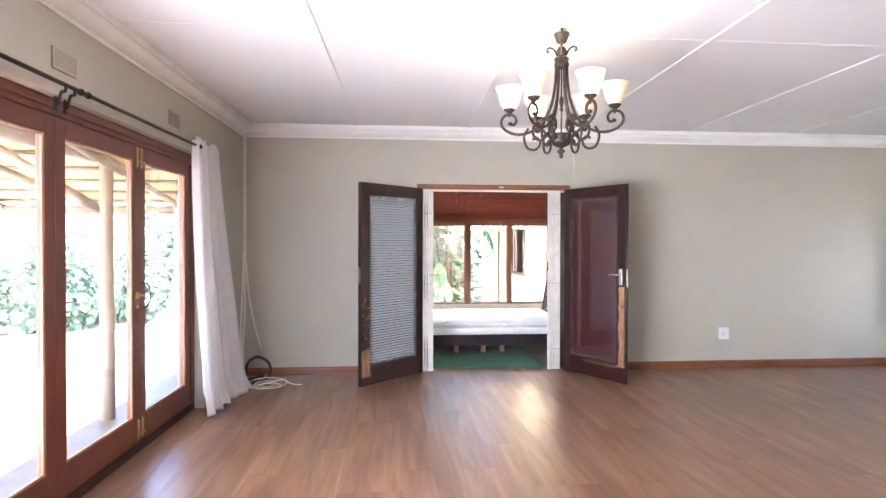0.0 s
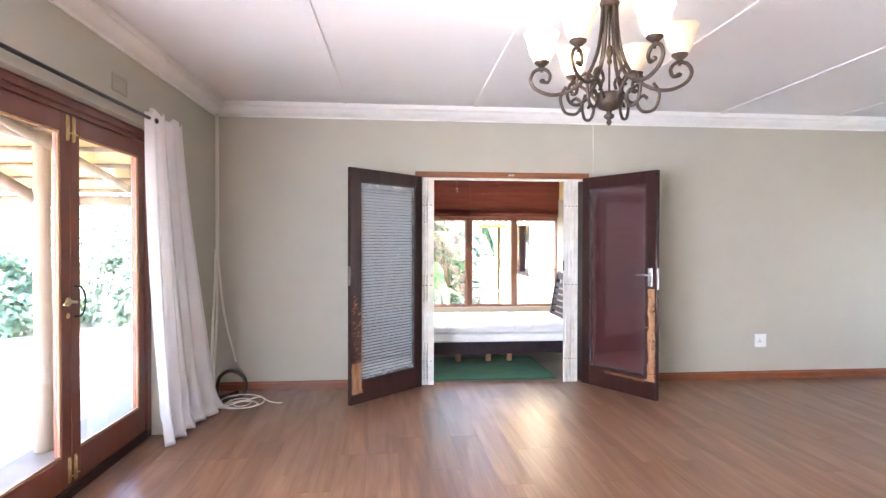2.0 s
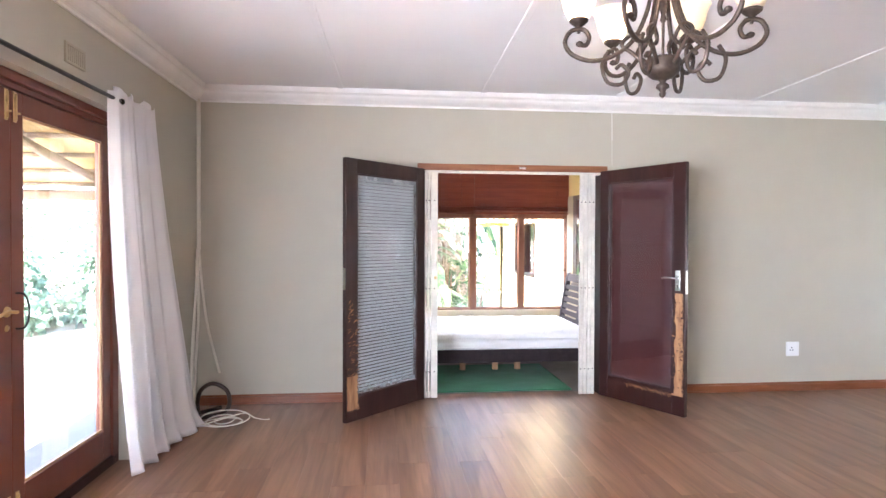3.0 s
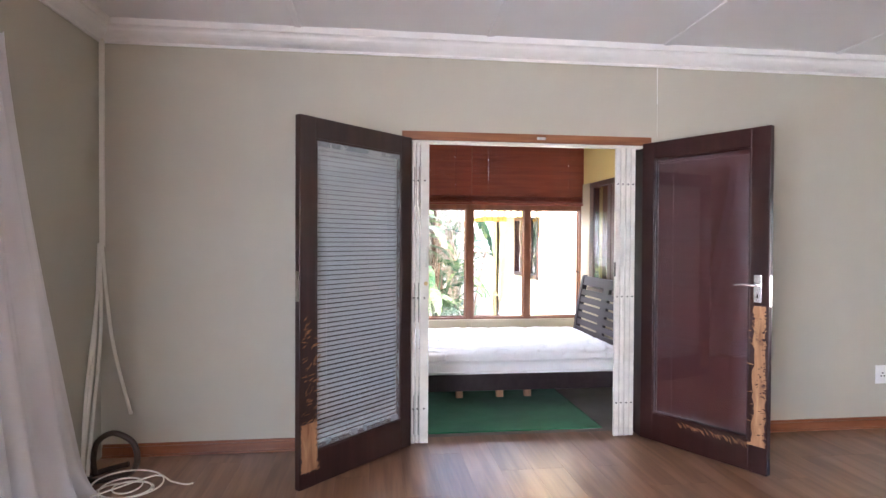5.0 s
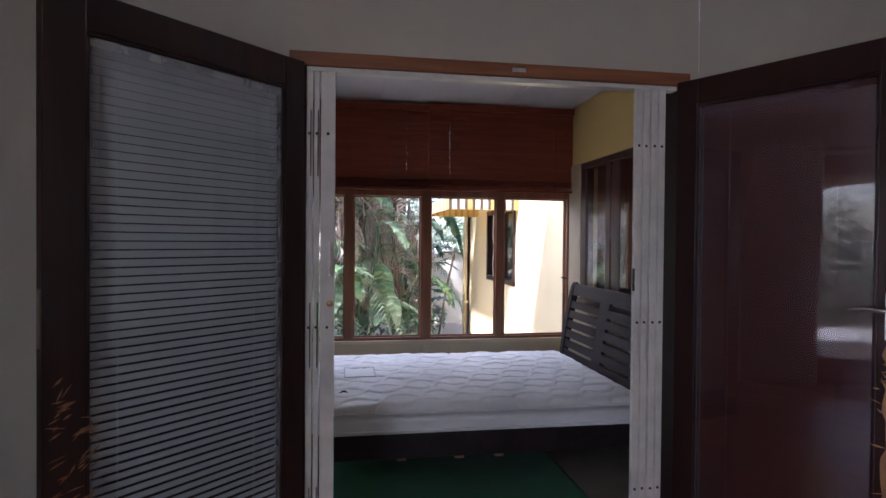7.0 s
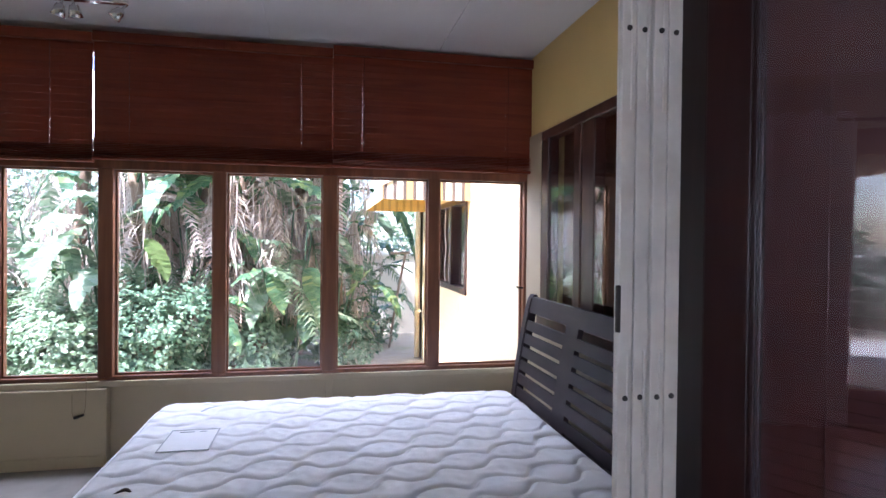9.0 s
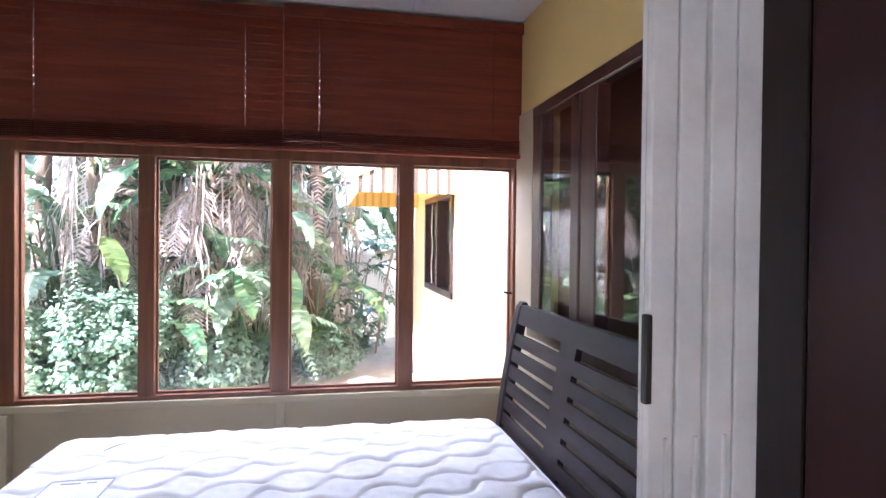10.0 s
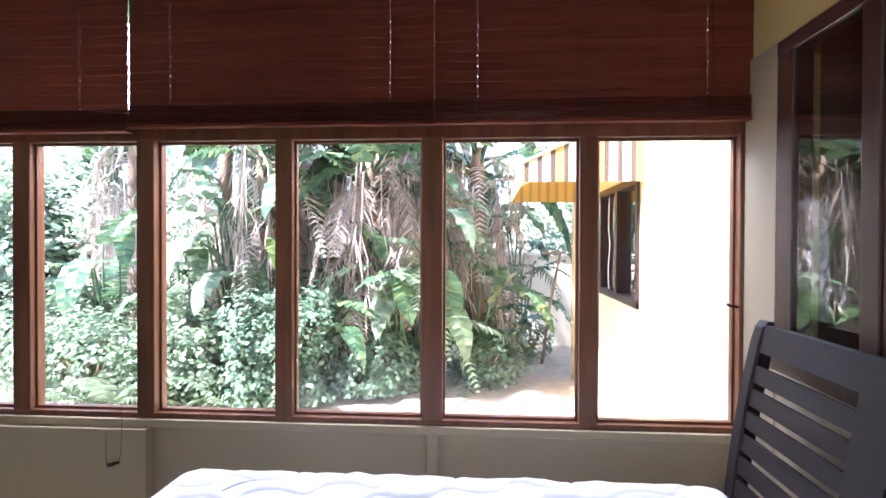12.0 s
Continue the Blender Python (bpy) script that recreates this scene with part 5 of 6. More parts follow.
def wing():
    h = thing("neighbour_wing", "pale yellow plastered house wing with a barred window", "house")
    X, ya, yb, z0, z1 = 3.0, SY + 0.13, 13.8, -0.5, 3.0
    wy0, wy1, wz0, wz1 = 11.0, 12.4, 0.78, 1.74
    bm = bmesh.new()
    for a, b, c, d in ((ya, wy0, z0, z1), (wy1, yb, z0, z1), (wy0, wy1, z0, wz0), (wy0, wy1, wz1, z1)):
        box(bm, X, X + 0.2, a, b, c, d)
    box(bm, X, 9.0, yb - 0.2, yb - 0.001, z0, z1)
    part("plaster_wall", bm, M_YELLOW, h, "pale yellow plaster wall")
    boxpart("roof", (X - 0.12, 9.2, ya, yb + 0.2, z1, z1 + 0.12), M_SLAB, h)
    # a near-black sheet stands in for the shade inside
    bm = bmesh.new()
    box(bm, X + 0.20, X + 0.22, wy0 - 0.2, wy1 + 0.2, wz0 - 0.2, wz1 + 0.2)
    part("dark_room_sheet", bm, M_SUB_SHADE, h, "dark sheet standing in for the unlit interior")
    w = thing("window", "", "")
    w.parent = h
    for a, b, c, d in ((wy0, wy1, wz0, wz0 + 0.06), (wy0, wy1, wz1 - 0.06, wz1), (wy0, wy0 + 0.06, wz0, wz1), (wy1 - 0.06, wy1, wz0, wz1), ((wy0 + wy1) / 2 - 0.04, (wy0 + wy1) / 2 + 0.04, wz0, wz1)):
        boxpart("frame_bar", (X - 0.02, X + 0.08, a, b, c, d), M_DARK, w, bev=0.004)
    g = boxpart("pane", (X + 0.04, X + 0.045, wy0 + 0.05, wy1 - 0.05, wz0 + 0.05, wz1 - 0.05), M_SMOKE, w, "dark window glass")
    for y in (wy0 + 0.12, wy1 - 0.26):
        bm = bmesh.new()
        tube(bm, smoothline([(X + 0.02, y, wz0 + 0.06), (X + 0.02, y + 0.03, wz0 + 0.25), (X + 0.02, y - 0.03, wz0 + 0.45), (X + 0.02, y + 0.03, wz0 + 0.62), (X + 0.02, y, wz1 - 0.06)], 5), 0.006, 6)
        part("scroll_bar", bm, M_WHITE, w, "white wrought bar", True)
    dp = thing("downpipe", "", "")
    dp.parent = h
    bm = bmesh.new()
    tube(bm, [(X - 0.05, 13.72, z0 + 0.1), (X - 0.05, 13.72, 2.9)], 0.04, 12)
    part("pipe", bm, M_YELLOW, dp, smooth=True)
    for z in (0.3, 1.75):
        boxpart("clip", (X - 0.095, X, 13.67, 13.77, z, z + 0.03), M_YELLOW, dp)
    # striped awning over the window: sloped top, side cheeks, hanging valance
    a = thing("window_awning", "yellow, cream and brown striped canvas awning over the window", "awning")
    x0, y0, y1 = 2.17, 10.88, 13.0
    zb, zo, zw = 1.685, 1.81, 2.20
    for far, yy in ((False, y0), (True, y1)):
        n = 9
        for i in range(n):
            for c0, c1 in ((0.0, 0.36), (0.36, 1.0)):
                f0, f1 = (i + c0) / n, (i + c1) / n
                xa, xb = x0 + (X - x0) * f0, x0 + (X - x0) * f1
                za, zc = zo + (zw - zo) * f0, zo + (zw - zo) * f1
                bm = bmesh.new()
                v = [bm.verts.new(q) for q in ((xa, yy, zb), (xb, yy, zb), (xb, yy, zc), (xa, yy, za), (xa, yy + 0.006, zb), (xb, yy + 0.006, zb), (xb, yy + 0.006, zc), (xa, yy + 0.006, za))]
                for f in ((0, 1, 2, 3), (4, 7, 6, 5), (0, 4, 5, 1), (1, 5, 6, 2), (2, 6, 7, 3), (3, 7, 4, 0)):
                    bm.faces.new([v[k] for k in f])
                # far cheek: sunlight through the canvas is put into ochre and yellow stripes
                light = M_AWN_Y if far or i % 3 == 2 else M_AWN_W
                part("cheek_stripe", bm, (M_AWN_O if far else M_AWN_B) if c0 == 0 else light, a)
    n = 24
    for i in range(n):
        ya_, yb_ = y0 + (y1 - y0) * i / n, y0 + (y1 - y0) * (i + 1) / n
        bm = bmesh.new()
        v = [bm.verts.new(q) for q in ((x0, ya_, zo), (X, ya_, zw), (X, yb_, zw), (x0, yb_, zo), (x0, ya_, zo + 0.006), (X, ya_, zw + 0.006), (X, yb_, zw + 0.006), (x0, yb_, zo + 0.006))]
        for f in ((0, 3, 2, 1), (4, 5, 6, 7), (0, 1, 5, 4), (1, 2, 6, 5), (2, 3, 7, 6), (3, 0, 4, 7)):
            bm.faces.new([v[k] for k in f])
        box(bm, x0 - 0.006, x0, ya_, yb_, zb, zo + 0.006)
        part("top_stripe", bm, (M_AWN_Y, M_AWN_O, M_AWN_W)[i % 3], a)
    bm = bmesh.new()
    for yy in (y0 - 0.004, y1 + 0.01):
        tube(bm, [(x0 - 0.004, yy, zo + 0.012), (X, yy, zw + 0.012)], 0.010, 8)
    tube(bm, [(x0 - 0.004, y0, zo + 0.012), (x0 - 0.004, y1, zo + 0.012)], 0.010, 8)
    part("edge_frame", bm, M_WHITE, a, "white awning edge", True)


wing()

# pale boundary wall and leaning prop beyond the wing
bw = thing("garden_wall", "pale cream plastered garden wall behind the plants", "wall")
boxpart("panel", (1.95, 9.0, 15.9, 16.1, -0.5, 1.05), M_PALEWALL, bw)
boxpart("coping", (1.95, 9.0, 15.85, 16.15, 1.05, 1.12), M_WHITE, bw, bev=0.01)
pr = thing("wooden_prop", "thin grey pole leaning beside the house corner", "pole")
bm = bmesh.new()
tube(bm, [(2.64, 14.5, -0.34), (2.70, 14.2, 0.4), (2.80, 13.9, 1.13)], 0.018, 8)
part("pole", bm, M_POLE, pr, smooth=True)
bm = bmesh.new()
tube(bm, [(2.58, 13.89, 1.13), (2.86, 13.91, 1.14)], 0.02, 8)
part("crosspiece", bm, M_POLE, pr, smooth=True)


# ---- planting ----
def blade(bm, root, way, length, width, droop, rnd, torn=0.0, fold=0.25, segs=7):
    """A long leaf on its midrib: arched, folded along the rib, cut into strips where torn."""
    way = way.normalized()
    side = way.cross(Vector((0, 0, 1)))
    side = side.normalized() if side.length > 1e-3 else Vector((1, 0, 0))
    rib, p, d = [], Vector(root), way.copy()
    for i in range(segs + 1):
        rib.append((p.copy(), d.copy()))
        d = (d + Vector((0, 0, -droop / segs))).normalized()
        p = p + d * (length / segs)
    for s in (-1, 1):
        prev = None
        for i, (q, dd) in enumerate(rib):
            t = i / segs
            w = width * math.sin(math.pi * min(1, 0.06 + 0.94 * t) ** 0.75) ** 0.8
            nrm = side.cross(dd).normalized()
            if nrm.z < 0:
                nrm = -nrm
            e = q + side * s * w * 0.5 + nrm * fold * w * 0.5 - Vector((0, 0, 0.25 * w * rnd.random()))
            if prev is not None:
                if torn and rnd.random() < torn:
                    mid = e.lerp(prev[1], 0.22)
                    a, b, c_, d_ = bm.verts.new(prev[0]), bm.verts.new(q), bm.verts.new(mid - Vector((0, 0, 0.06 * rnd.random()))), bm.verts.new(prev[1])
                    bm.faces.new((a, b, c_, d_))
                else:
                    bm.faces.new([bm.verts.new(v) for v in (prev[0], q, e, prev[1])])
            prev = (q, e)


def frond(bm, root, way, length, width, droop, rnd, n=20):
    """Feathered leaf: a bowed rib with many narrow leaflets on each side."""
    way = way.normalized()
    p, d = Vector(root), way.copy()
    for i in range(n):
        t = (i + 0.5) / n
        side = d.cross(Vector((0, 0, 1)))
        side = side.normalized() if side.length > 1e-3 else Vector((1, 0, 0))
        w = width * math.sin(math.pi * (0.12 + 0.86 * t)) ** 0.6
        for s in (-1, 1):
            a = p + d * (length / n) * 0.1
            b = p + d * (length / n) * 0.75
            tip = p + side * s * w * rnd.uniform(0.8, 1.1) + d * w * 0.5 - Vector((0, 0, w * rnd.uniform(0.15, 0.55)))
            midp = (a + b) / 2 * 0.45 + tip * 0.55 + Vector((0, 0, 0.02)) + d * 0.012
            bm.faces.new([bm.verts.new(v) for v in (a, b, midp, tip)])
        d = (d + Vector((0, 0, -droop / n))).normalized()
        p = p + d * (length / n)


def wild_banana(x, y, h, seed, leaves=9, dead=26, lean=(0.0, 0.0), low=0):
    """Tall clump plant: ringed stem, paddle leaves at the crown, a skirt of dead fronds."""
    rnd = random.Random(seed)
    z0 = -0.36
    t = thing("wild_banana_tree", "tall wild banana with torn leaves and hanging dead fronds", "tree", Matrix.Translation((x, y, z0)), group="wild bananas behind the sunroom")
    bm = bmesh.new()
    pts = [(lean[0] * k * k, lean[1] * k * k, h * k) for k in [i / 10 for i in range(11)]]
    tube(bm, pts, [0.10 + 0.012 * (i % 2) - 0.003 * i for i in range(11)], 12)
    part("trunk", bm, M_STEM, t, smooth=True)
    top = Vector(pts[-1])
    bm = bmesh.new()
    for i in range(leaves):
        a = i * 2.4 + rnd.uniform(-0.4, 0.4)
        el = rnd.uniform(0.15, 1.3)
        d = Vector((math.cos(a) * math.cos(el), math.sin(a) * math.cos(el), math.sin(el)))
        root = top - Vector((0, 0, rnd.uniform(0, 0.5)))
        stalk = rnd.uniform(0.25, 0.5)
        tube(bm, [root, root + d * stalk * 0.5, root + d * stalk], [0.025, 0.018, 0.012], 6)
        blade(bm, root + d * stalk, d, rnd.uniform(0.9, 1.5), rnd.uniform(0.30, 0.45), rnd.uniform(1.0, 2.6), rnd, 0.75, 0.2, 18)
    for i in range(low):
        a = rnd.uniform(0, 6.28)
        d = Vector((math.cos(a) * 0.6, math.sin(a) * 0.6 - 0.25, 0.8))
        root = Vector((rnd.uniform(-0.25, 0.25), rnd.uniform(-0.25, 0.1), 0.05))
        ln = rnd.uniform(0.5, 1.1)
        tube(bm, [root, root + d * ln * 0.5, root + d * ln], [0.02, 0.014, 0.009], 6)
        blade(bm, root + d * ln, d + Vector((0, -0.4, -0.2)), rnd.uniform(0.5, 0.85), rnd.uniform(0.22, 0.34), rnd.uniform(1.4, 2.6), rnd, 0.6, 0.2, 16)
    part("crown", bm, M_LEAF, t, "broad torn green leaves")
    bm = bmesh.new()
    for i in range(dead):
        a = rnd.uniform(0, 6.28)
        k = rnd.uniform(0.35, 1.0)
        root = Vector((lean[0] * k * k, lean[1] * k * k, h * k)) + Vector((math.cos(a), math.sin(a), 0)) * 0.1
        d = Vector((math.cos(a) * 0.8, math.sin(a) * 0.8, rnd.uniform(-0.3, 0.4)))
        if rnd.random() < 0.26:
            frond(bm, root, d, rnd.uniform(0.9, 1.5), rnd.uniform(0.16, 0.28), rnd.uniform(2.2, 4.2), rnd, 26)
            continue
        # a withered blade: its midrib bends over and sheds a fringe of thin strips
        ln = rnd.uniform(0.6, 1.25)
        out = d.normalized() * rnd.uniform(0.12, 0.45)
        knee = root + out + Vector((0, 0, rnd.uniform(-0.05, 0.12)))
        foot = knee + out * rnd.uniform(0.1, 0.5) - Vector((0, 0, ln))
        tube(bm, [root, knee, knee.lerp(foot, 0.5) + Vector((0, 0, 0.04)), foot], [0.014, 0.011, 0.007, 0.003], 5)
        for q in range(26):
            g = rnd.random() ** 0.8
            p0 = knee.lerp(foot, g * 0.85)
            sp = Vector((rnd.gauss(0, 0.11), rnd.gauss(0, 0.11), 0)) * (0.6 + 0.6 * g)
            p1 = p0 + sp * 0.7 - Vector((0, 0, ln * rnd.uniform(0.05, 0.22)))
            p2 = p1 + sp * 0.5 - Vector((0, 0, ln * rnd.uniform(0.12, 0.38)))
            tw = rnd.uniform(0, 3.14)
            w = Vector((math.cos(tw), math.sin(tw), 0)) * rnd.uniform(0.004, 0.012)
            k = [bm.verts.new(v) for v in (p0 - w * 0.6, p0 + w * 0.6, p1 + w, p1 - w, p2)]
            bm.faces.new((k[0], k[1], k[2], k[3]))
            bm.faces.new((k[3], k[2], k[4]))
    part("dead_fronds", bm, M_DRY, t, "hanging dry fronds")
    return t


def bush(x, y, r, h, seed, n, label, leaf_len=0.062, material=M_BUSH, sq=1.0, name="shrub"):
    """Shrub: branching stems and many small leaves on an uneven shell."""
    rnd = random.Random(seed)
    t = thing(name, label, "shrub", Matrix.Translation((x, y, -0.36)), group="shrubs in the garden")
    bm = bmesh.new()
    for i in range(9):
        a = rnd.uniform(0, 6.28)
        q = rnd.uniform(0.3, 0.9) * r
        tube(bm, [(0, 0, 0), (math.cos(a) * q * 0.5, math.sin(a) * q * 0.5, h * 0.5), (math.cos(a) * q, math.sin(a) * q, h * rnd.uniform(0.7, 0.95))], [0.018, 0.012, 0.005], 6)
    part("stems", bm, M_STEM, t)
    vs, fs = [], []
    for i in range(n):
        a, c = rnd.uniform(0, 6.28), rnd.uniform(-0.15, 1.0)
        rad = (rnd.uniform(0.55, 1.0) ** 0.45)
        d = Vector((math.cos(a) * math.sqrt(max(0, 1 - c * c)), math.sin(a) * math.sqrt(max(0, 1 - c * c)) * sq, c))
        lump = 1 + 0.42 * noise.noise((d.x * 2.3 + seed, d.y * 2.3, d.z * 2.3)) + 0.22 * noise.noise((d.x * 6 + seed, d.y * 6, d.z * 6))
        p = Vector((d.x * r, d.y * r, 0.12 + max(0.0, d.z + 0.1) * h)) * rad * lump
        face = (d + Vector((rnd.gauss(0, 0.45), rnd.gauss(0, 0.45), 0.5 + rnd.gauss(0, 0.45)))).normalized()
        u = face.cross(Vector((rnd.gauss(0, 1), rnd.gauss(0, 1), rnd.gauss(0, 1)))).normalized()
        w = face.cross(u)
        ln = leaf_len * rnd.uniform(0.7, 1.3)
        k = len(vs)
        vs += [p, p + u * ln * 0.5 + w * ln * 0.32, p + u * ln, p + u * ln * 0.5 - w * ln * 0.32]
        fs.append((k, k + 1, k + 2, k + 3))
    me = bpy.data.meshes.new("foliage")
    me.from_pydata([tuple(v) for v in vs], [], fs)
    me.materials.append(material)
    o = new("foliage", me)
    o.parent = t
    return t


def clump(x, y, seed, n, hmin, hmax, label, spread=0.35):
    """Young wild bananas: paddle leaves on long stalks at many heights, bowing towards the light."""
    rnd = random.Random(seed)
    t = thing("wild_banana_clump", label, "plant", Matrix.Translation((x, y, -0.36)), group="wild bananas behind the sunroom")
    st, bl = bmesh.new(), bmesh.new()
    for i in range(n):
        a = rnd.uniform(0, 6.28)
        h = hmin + (hmax - hmin) * (i + rnd.random()) / n
        d = Vector((math.cos(a) * 0.8, math.sin(a) * 0.5 - 0.55, 0.35 + 0.5 * rnd.random()))
        root = Vector((rnd.uniform(-spread, spread) * 0.5, rnd.uniform(-spread, spread) * 0.5, 0.0))
        tip = root + Vector((d.x * 0.3, d.y * 0.3, h))
        tube(st, smoothline([root, root * 0.6 + tip * 0.4 + Vector((0, 0.05, 0)), tip], 4), [0.022, 0.02, 0.018, 0.017, 0.015, 0.013, 0.012, 0.011, 0.010], 6)
        blade(bl, tip, d, rnd.uniform(0.55, 1.0), rnd.uniform(0.20, 0.36), rnd.uniform(1.2, 3.2), rnd, 0.7, 0.15, 20)
    for i in range(8):
        a = rnd.uniform(0, 6.28)
        d = Vector((math.cos(a), math.sin(a) * 0.6 - 0.5, 0.7))
        frond(bl, (rnd.uniform(-0.2, 0.2), rnd.uniform(-0.2, 0.2), rnd.uniform(0.2, hmax * 0.7)), d, rnd.uniform(0.8, 1.3), rnd.uniform(0.16, 0.26), rnd.uniform(1.5, 2.8), rnd, 22)
    part("stalks", st, M_BUSH, t, smooth=True)
    part("leaves", bl, M_PALE if seed % 2 else M_LEAF, t, "broad paddle leaves, some torn")


for bx, by, bh, sd, ln, lw in ((-0.55, 13.6, 3.1, 11, (0.1, -0.1), 2), (0.15, 13.9, 3.4, 12, (-0.15, 0.0), 2), (0.70, 13.3, 2.7, 13, (0.05, -0.1), 2),
                               (1.25, 14.2, 3.3, 14, (0.1, 0.0), 3), (1.80, 13.5, 2.7, 15, (0.0, -0.1), 4), (-1.6, 14.2, 3.4, 16, (0.1, 0.1), 1), (-2.9, 14.4, 3.2, 18, (0, 0), 2),
                               (0.62, 12.98, 2.5, 21, (0.05, -0.05), 0), (-0.45, 13.0, 2.6, 22, (-0.1, 0), 0), (0.5, 15.2, 3.6, 19, (0.2, 0), 0), (-0.9, 15.4, 3.8, 20, (-0.1, 0), 0)):
    wild_banana(bx, by, bh, sd, 11, 40, ln, lw)
def broad_clump(x, y, leaves, label):
    """Wild banana shoots whose few large leaves are set one by one: root, tip, width, how far torn, leaf material."""
    rnd = random.Random(int(100 * (x + 5)))
    t = thing("wild_banana_clump", label, "plant", Matrix.Translation((x, y, -0.36)), group="wild bananas behind the sunroom")
    base = Vector((x, y, -0.36))
    for root, tip, width, torn, material in leaves:
        r, q = Vector(root) - base, Vector(tip) - base
        foot = Vector((rnd.uniform(-0.12, 0.12), rnd.uniform(-0.08, 0.08), 0.0))
        bm = bmesh.new()
        tube(bm, smoothline([foot, foot.lerp(r, 0.6) + Vector((0, 0.08, 0.05)), r], 4), [0.024, 0.022, 0.020, 0.018, 0.016, 0.015, 0.014, 0.013, 0.012], 6)
        part("stalk", bm, M_BUSH, t, smooth=True)
        bm = bmesh.new()
        d = (q - r).normalized() + Vector((0, 0, 0.25))
        blade(bm, r, d, (q - r).length * 1.05, width, 0.6, rnd, torn, 0.18, 22)
        part("leaf", bm, material, t)


M_LIME = leafy("lime_leaf", (0.19, 0.28, 0.09), (0.26, 0.36, 0.13), None, 0.4, 0.35)
broad_clump(-0.9, 13.0, [((-0.95, 12.65, 1.22), (-1.75, 12.55, 1.10), 0.30, 0.8, M_PALE), ((-1.0, 12.85, 1.75), (-0.55, 12.65, 1.22), 0.26, 0.2, M_LEAF), ((-0.25, 12.45, 1.30), (-0.02, 12.3, 0.86), 0.27, 0.25, M_LIME),
                         ((-0.35, 12.85, 1.55), (-0.45, 12.8, 2.35), 0.27, 0.15, M_LEAF), ((-0.75, 12.5, 1.0), (-1.3, 12.3, 0.75), 0.30, 0.5, M_PALE), ((-1.3, 12.7, 0.95), (-0.75, 12.45, 0.85), 0.24, 0.3, M_LEAF)],
            "wild banana clump with large arching and lime-green leaves")
broad_clump(1.0, 12.8, [((0.90, 12.5, 1.30), (1.38, 12.4, 1.20), 0.26, 0.3, M_PALE), ((0.98, 12.4, 0.98), (0.64, 12.25, 0.80), 0.30, 0.2, M_LEAF), ((1.02, 12.35, 0.99), (1.38, 12.2, 0.82), 0.32, 0.25, M_PALE), ((1.06, 12.35, 0.92), (1.20, 12.2, 0.50), 0.28, 0.15, M_LEAF)],
            "wild banana clump with broad glossy drooping leaves")
broad_clump(1.7, 13.1, [((1.48, 12.6, 0.98), (1.58, 12.45, 0.48), 0.32, 0.15, M_LEAF), ((1.95, 12.95, 0.62), (2.22, 12.85, 0.98), 0.26, 0.15, M_LIME), ((1.42, 12.9, 1.72), (1.90, 12.75, 1.62), 0.25, 0.2, M_LIME), ((1.5, 12.7, 0.55), (1.42, 12.55, 0.12), 0.26, 0.2, M_LEAF), ((1.9, 13.1, 1.55), (2.35, 13.0, 1.45), 0.24, 0.3, M_LEAF)],
            "wild banana clump with upright leaves beside the path")
for q in ((-0.75, 12.85, 61, 14, 0.6, 2.3), (0.12, 12.95, 62, 14, 0.7, 2.4), (1.15, 13.0, 63, 14, 0.5, 2.2), (1.75, 13.5, 64, 7, 0.3, 1.4), (-1.6, 13.3, 65, 10, 0.5, 2.0), (2.3, 15.0, 66, 12, 0.8, 2.3), (0.6, 14.4, 67, 12, 1.2, 3.0), (-2.6, 13.4, 68, 10, 0.4, 1.8), (1.9, 14.6, 69, 12, 1.2, 2.8)):
    clump(*q, "clump of young wild bananas with torn paddle leaves")
for q in ((-0.20, 12.5, 0.68, 1.02, 21, 9000, "dense green small-leaved shrub under the trees"), (0.70, 12.85, 0.52, 0.66, 22, 5000, "dense green small-leaved shrub under the trees"),
          (-1.05, 12.4, 0.7, 0.85, 23, 8000, "pale green small-leaved shrub under the trees"), (-2.0, 12.2, 0.75, 0.75, 24, 3600, "pale green leafy shrub beside the lawn"),
          (1.95, 13.25, 0.36, 0.5, 25, 1000, "sparse leafy shrub beside the path"), (2.5, 14.9, 0.35, 0.5, 26, 700, "sparse leafy shrub against the wall"), (-3.2, 12.8, 0.9, 0.8, 27, 3000, "yellow-green leafy shrub in the garden")):
    bush(*q, material=M_PALE if "pale" in q[6] or "yellow" in q[6] else M_BUSH)
for q in ((-4.4, 15.0, 1.5, 2.8, 28, 5000), (-6.6, 15.5, 1.8, 3.2, 29, 5500), (4.0, 17.0, 1.5, 2.6, 30, 4500), (1.9, 17.2, 1.5, 2.5, 31, 3500), (0.0, 16.9, 1.6, 2.6, 32, 3500), (-2.0, 16.6, 1.6, 2.5, 33, 3500), (-3.8, 17.5, 1.8, 3.0, 34, 6000)):
    bush(*q, "tall pale green tree behind the planting", 0.13, M_PALE, 0.7, "background_tree")



def fern(x, y, seed, n, length, label):
    """Arching feathered fronds from one root."""
    rnd = random.Random(seed)
    t = thing("garden_fern", label, "fern", Matrix.Translation((x, y, -0.36)), group="ferns under the trees")
    for i in range(n):
        a = i * 2.4 + rnd.uniform(-0.3, 0.3)
        d = Vector((math.cos(a), math.sin(a), rnd.uniform(0.9, 1.8)))
        bm = bmesh.new()
        frond(bm, (0, 0, 0.02), d, length * rnd.uniform(0.8, 1.2), rnd.uniform(0.11, 0.16), rnd.uniform(1.2, 2.2), rnd, 26)
        part("frond", bm, M_PALE, t)


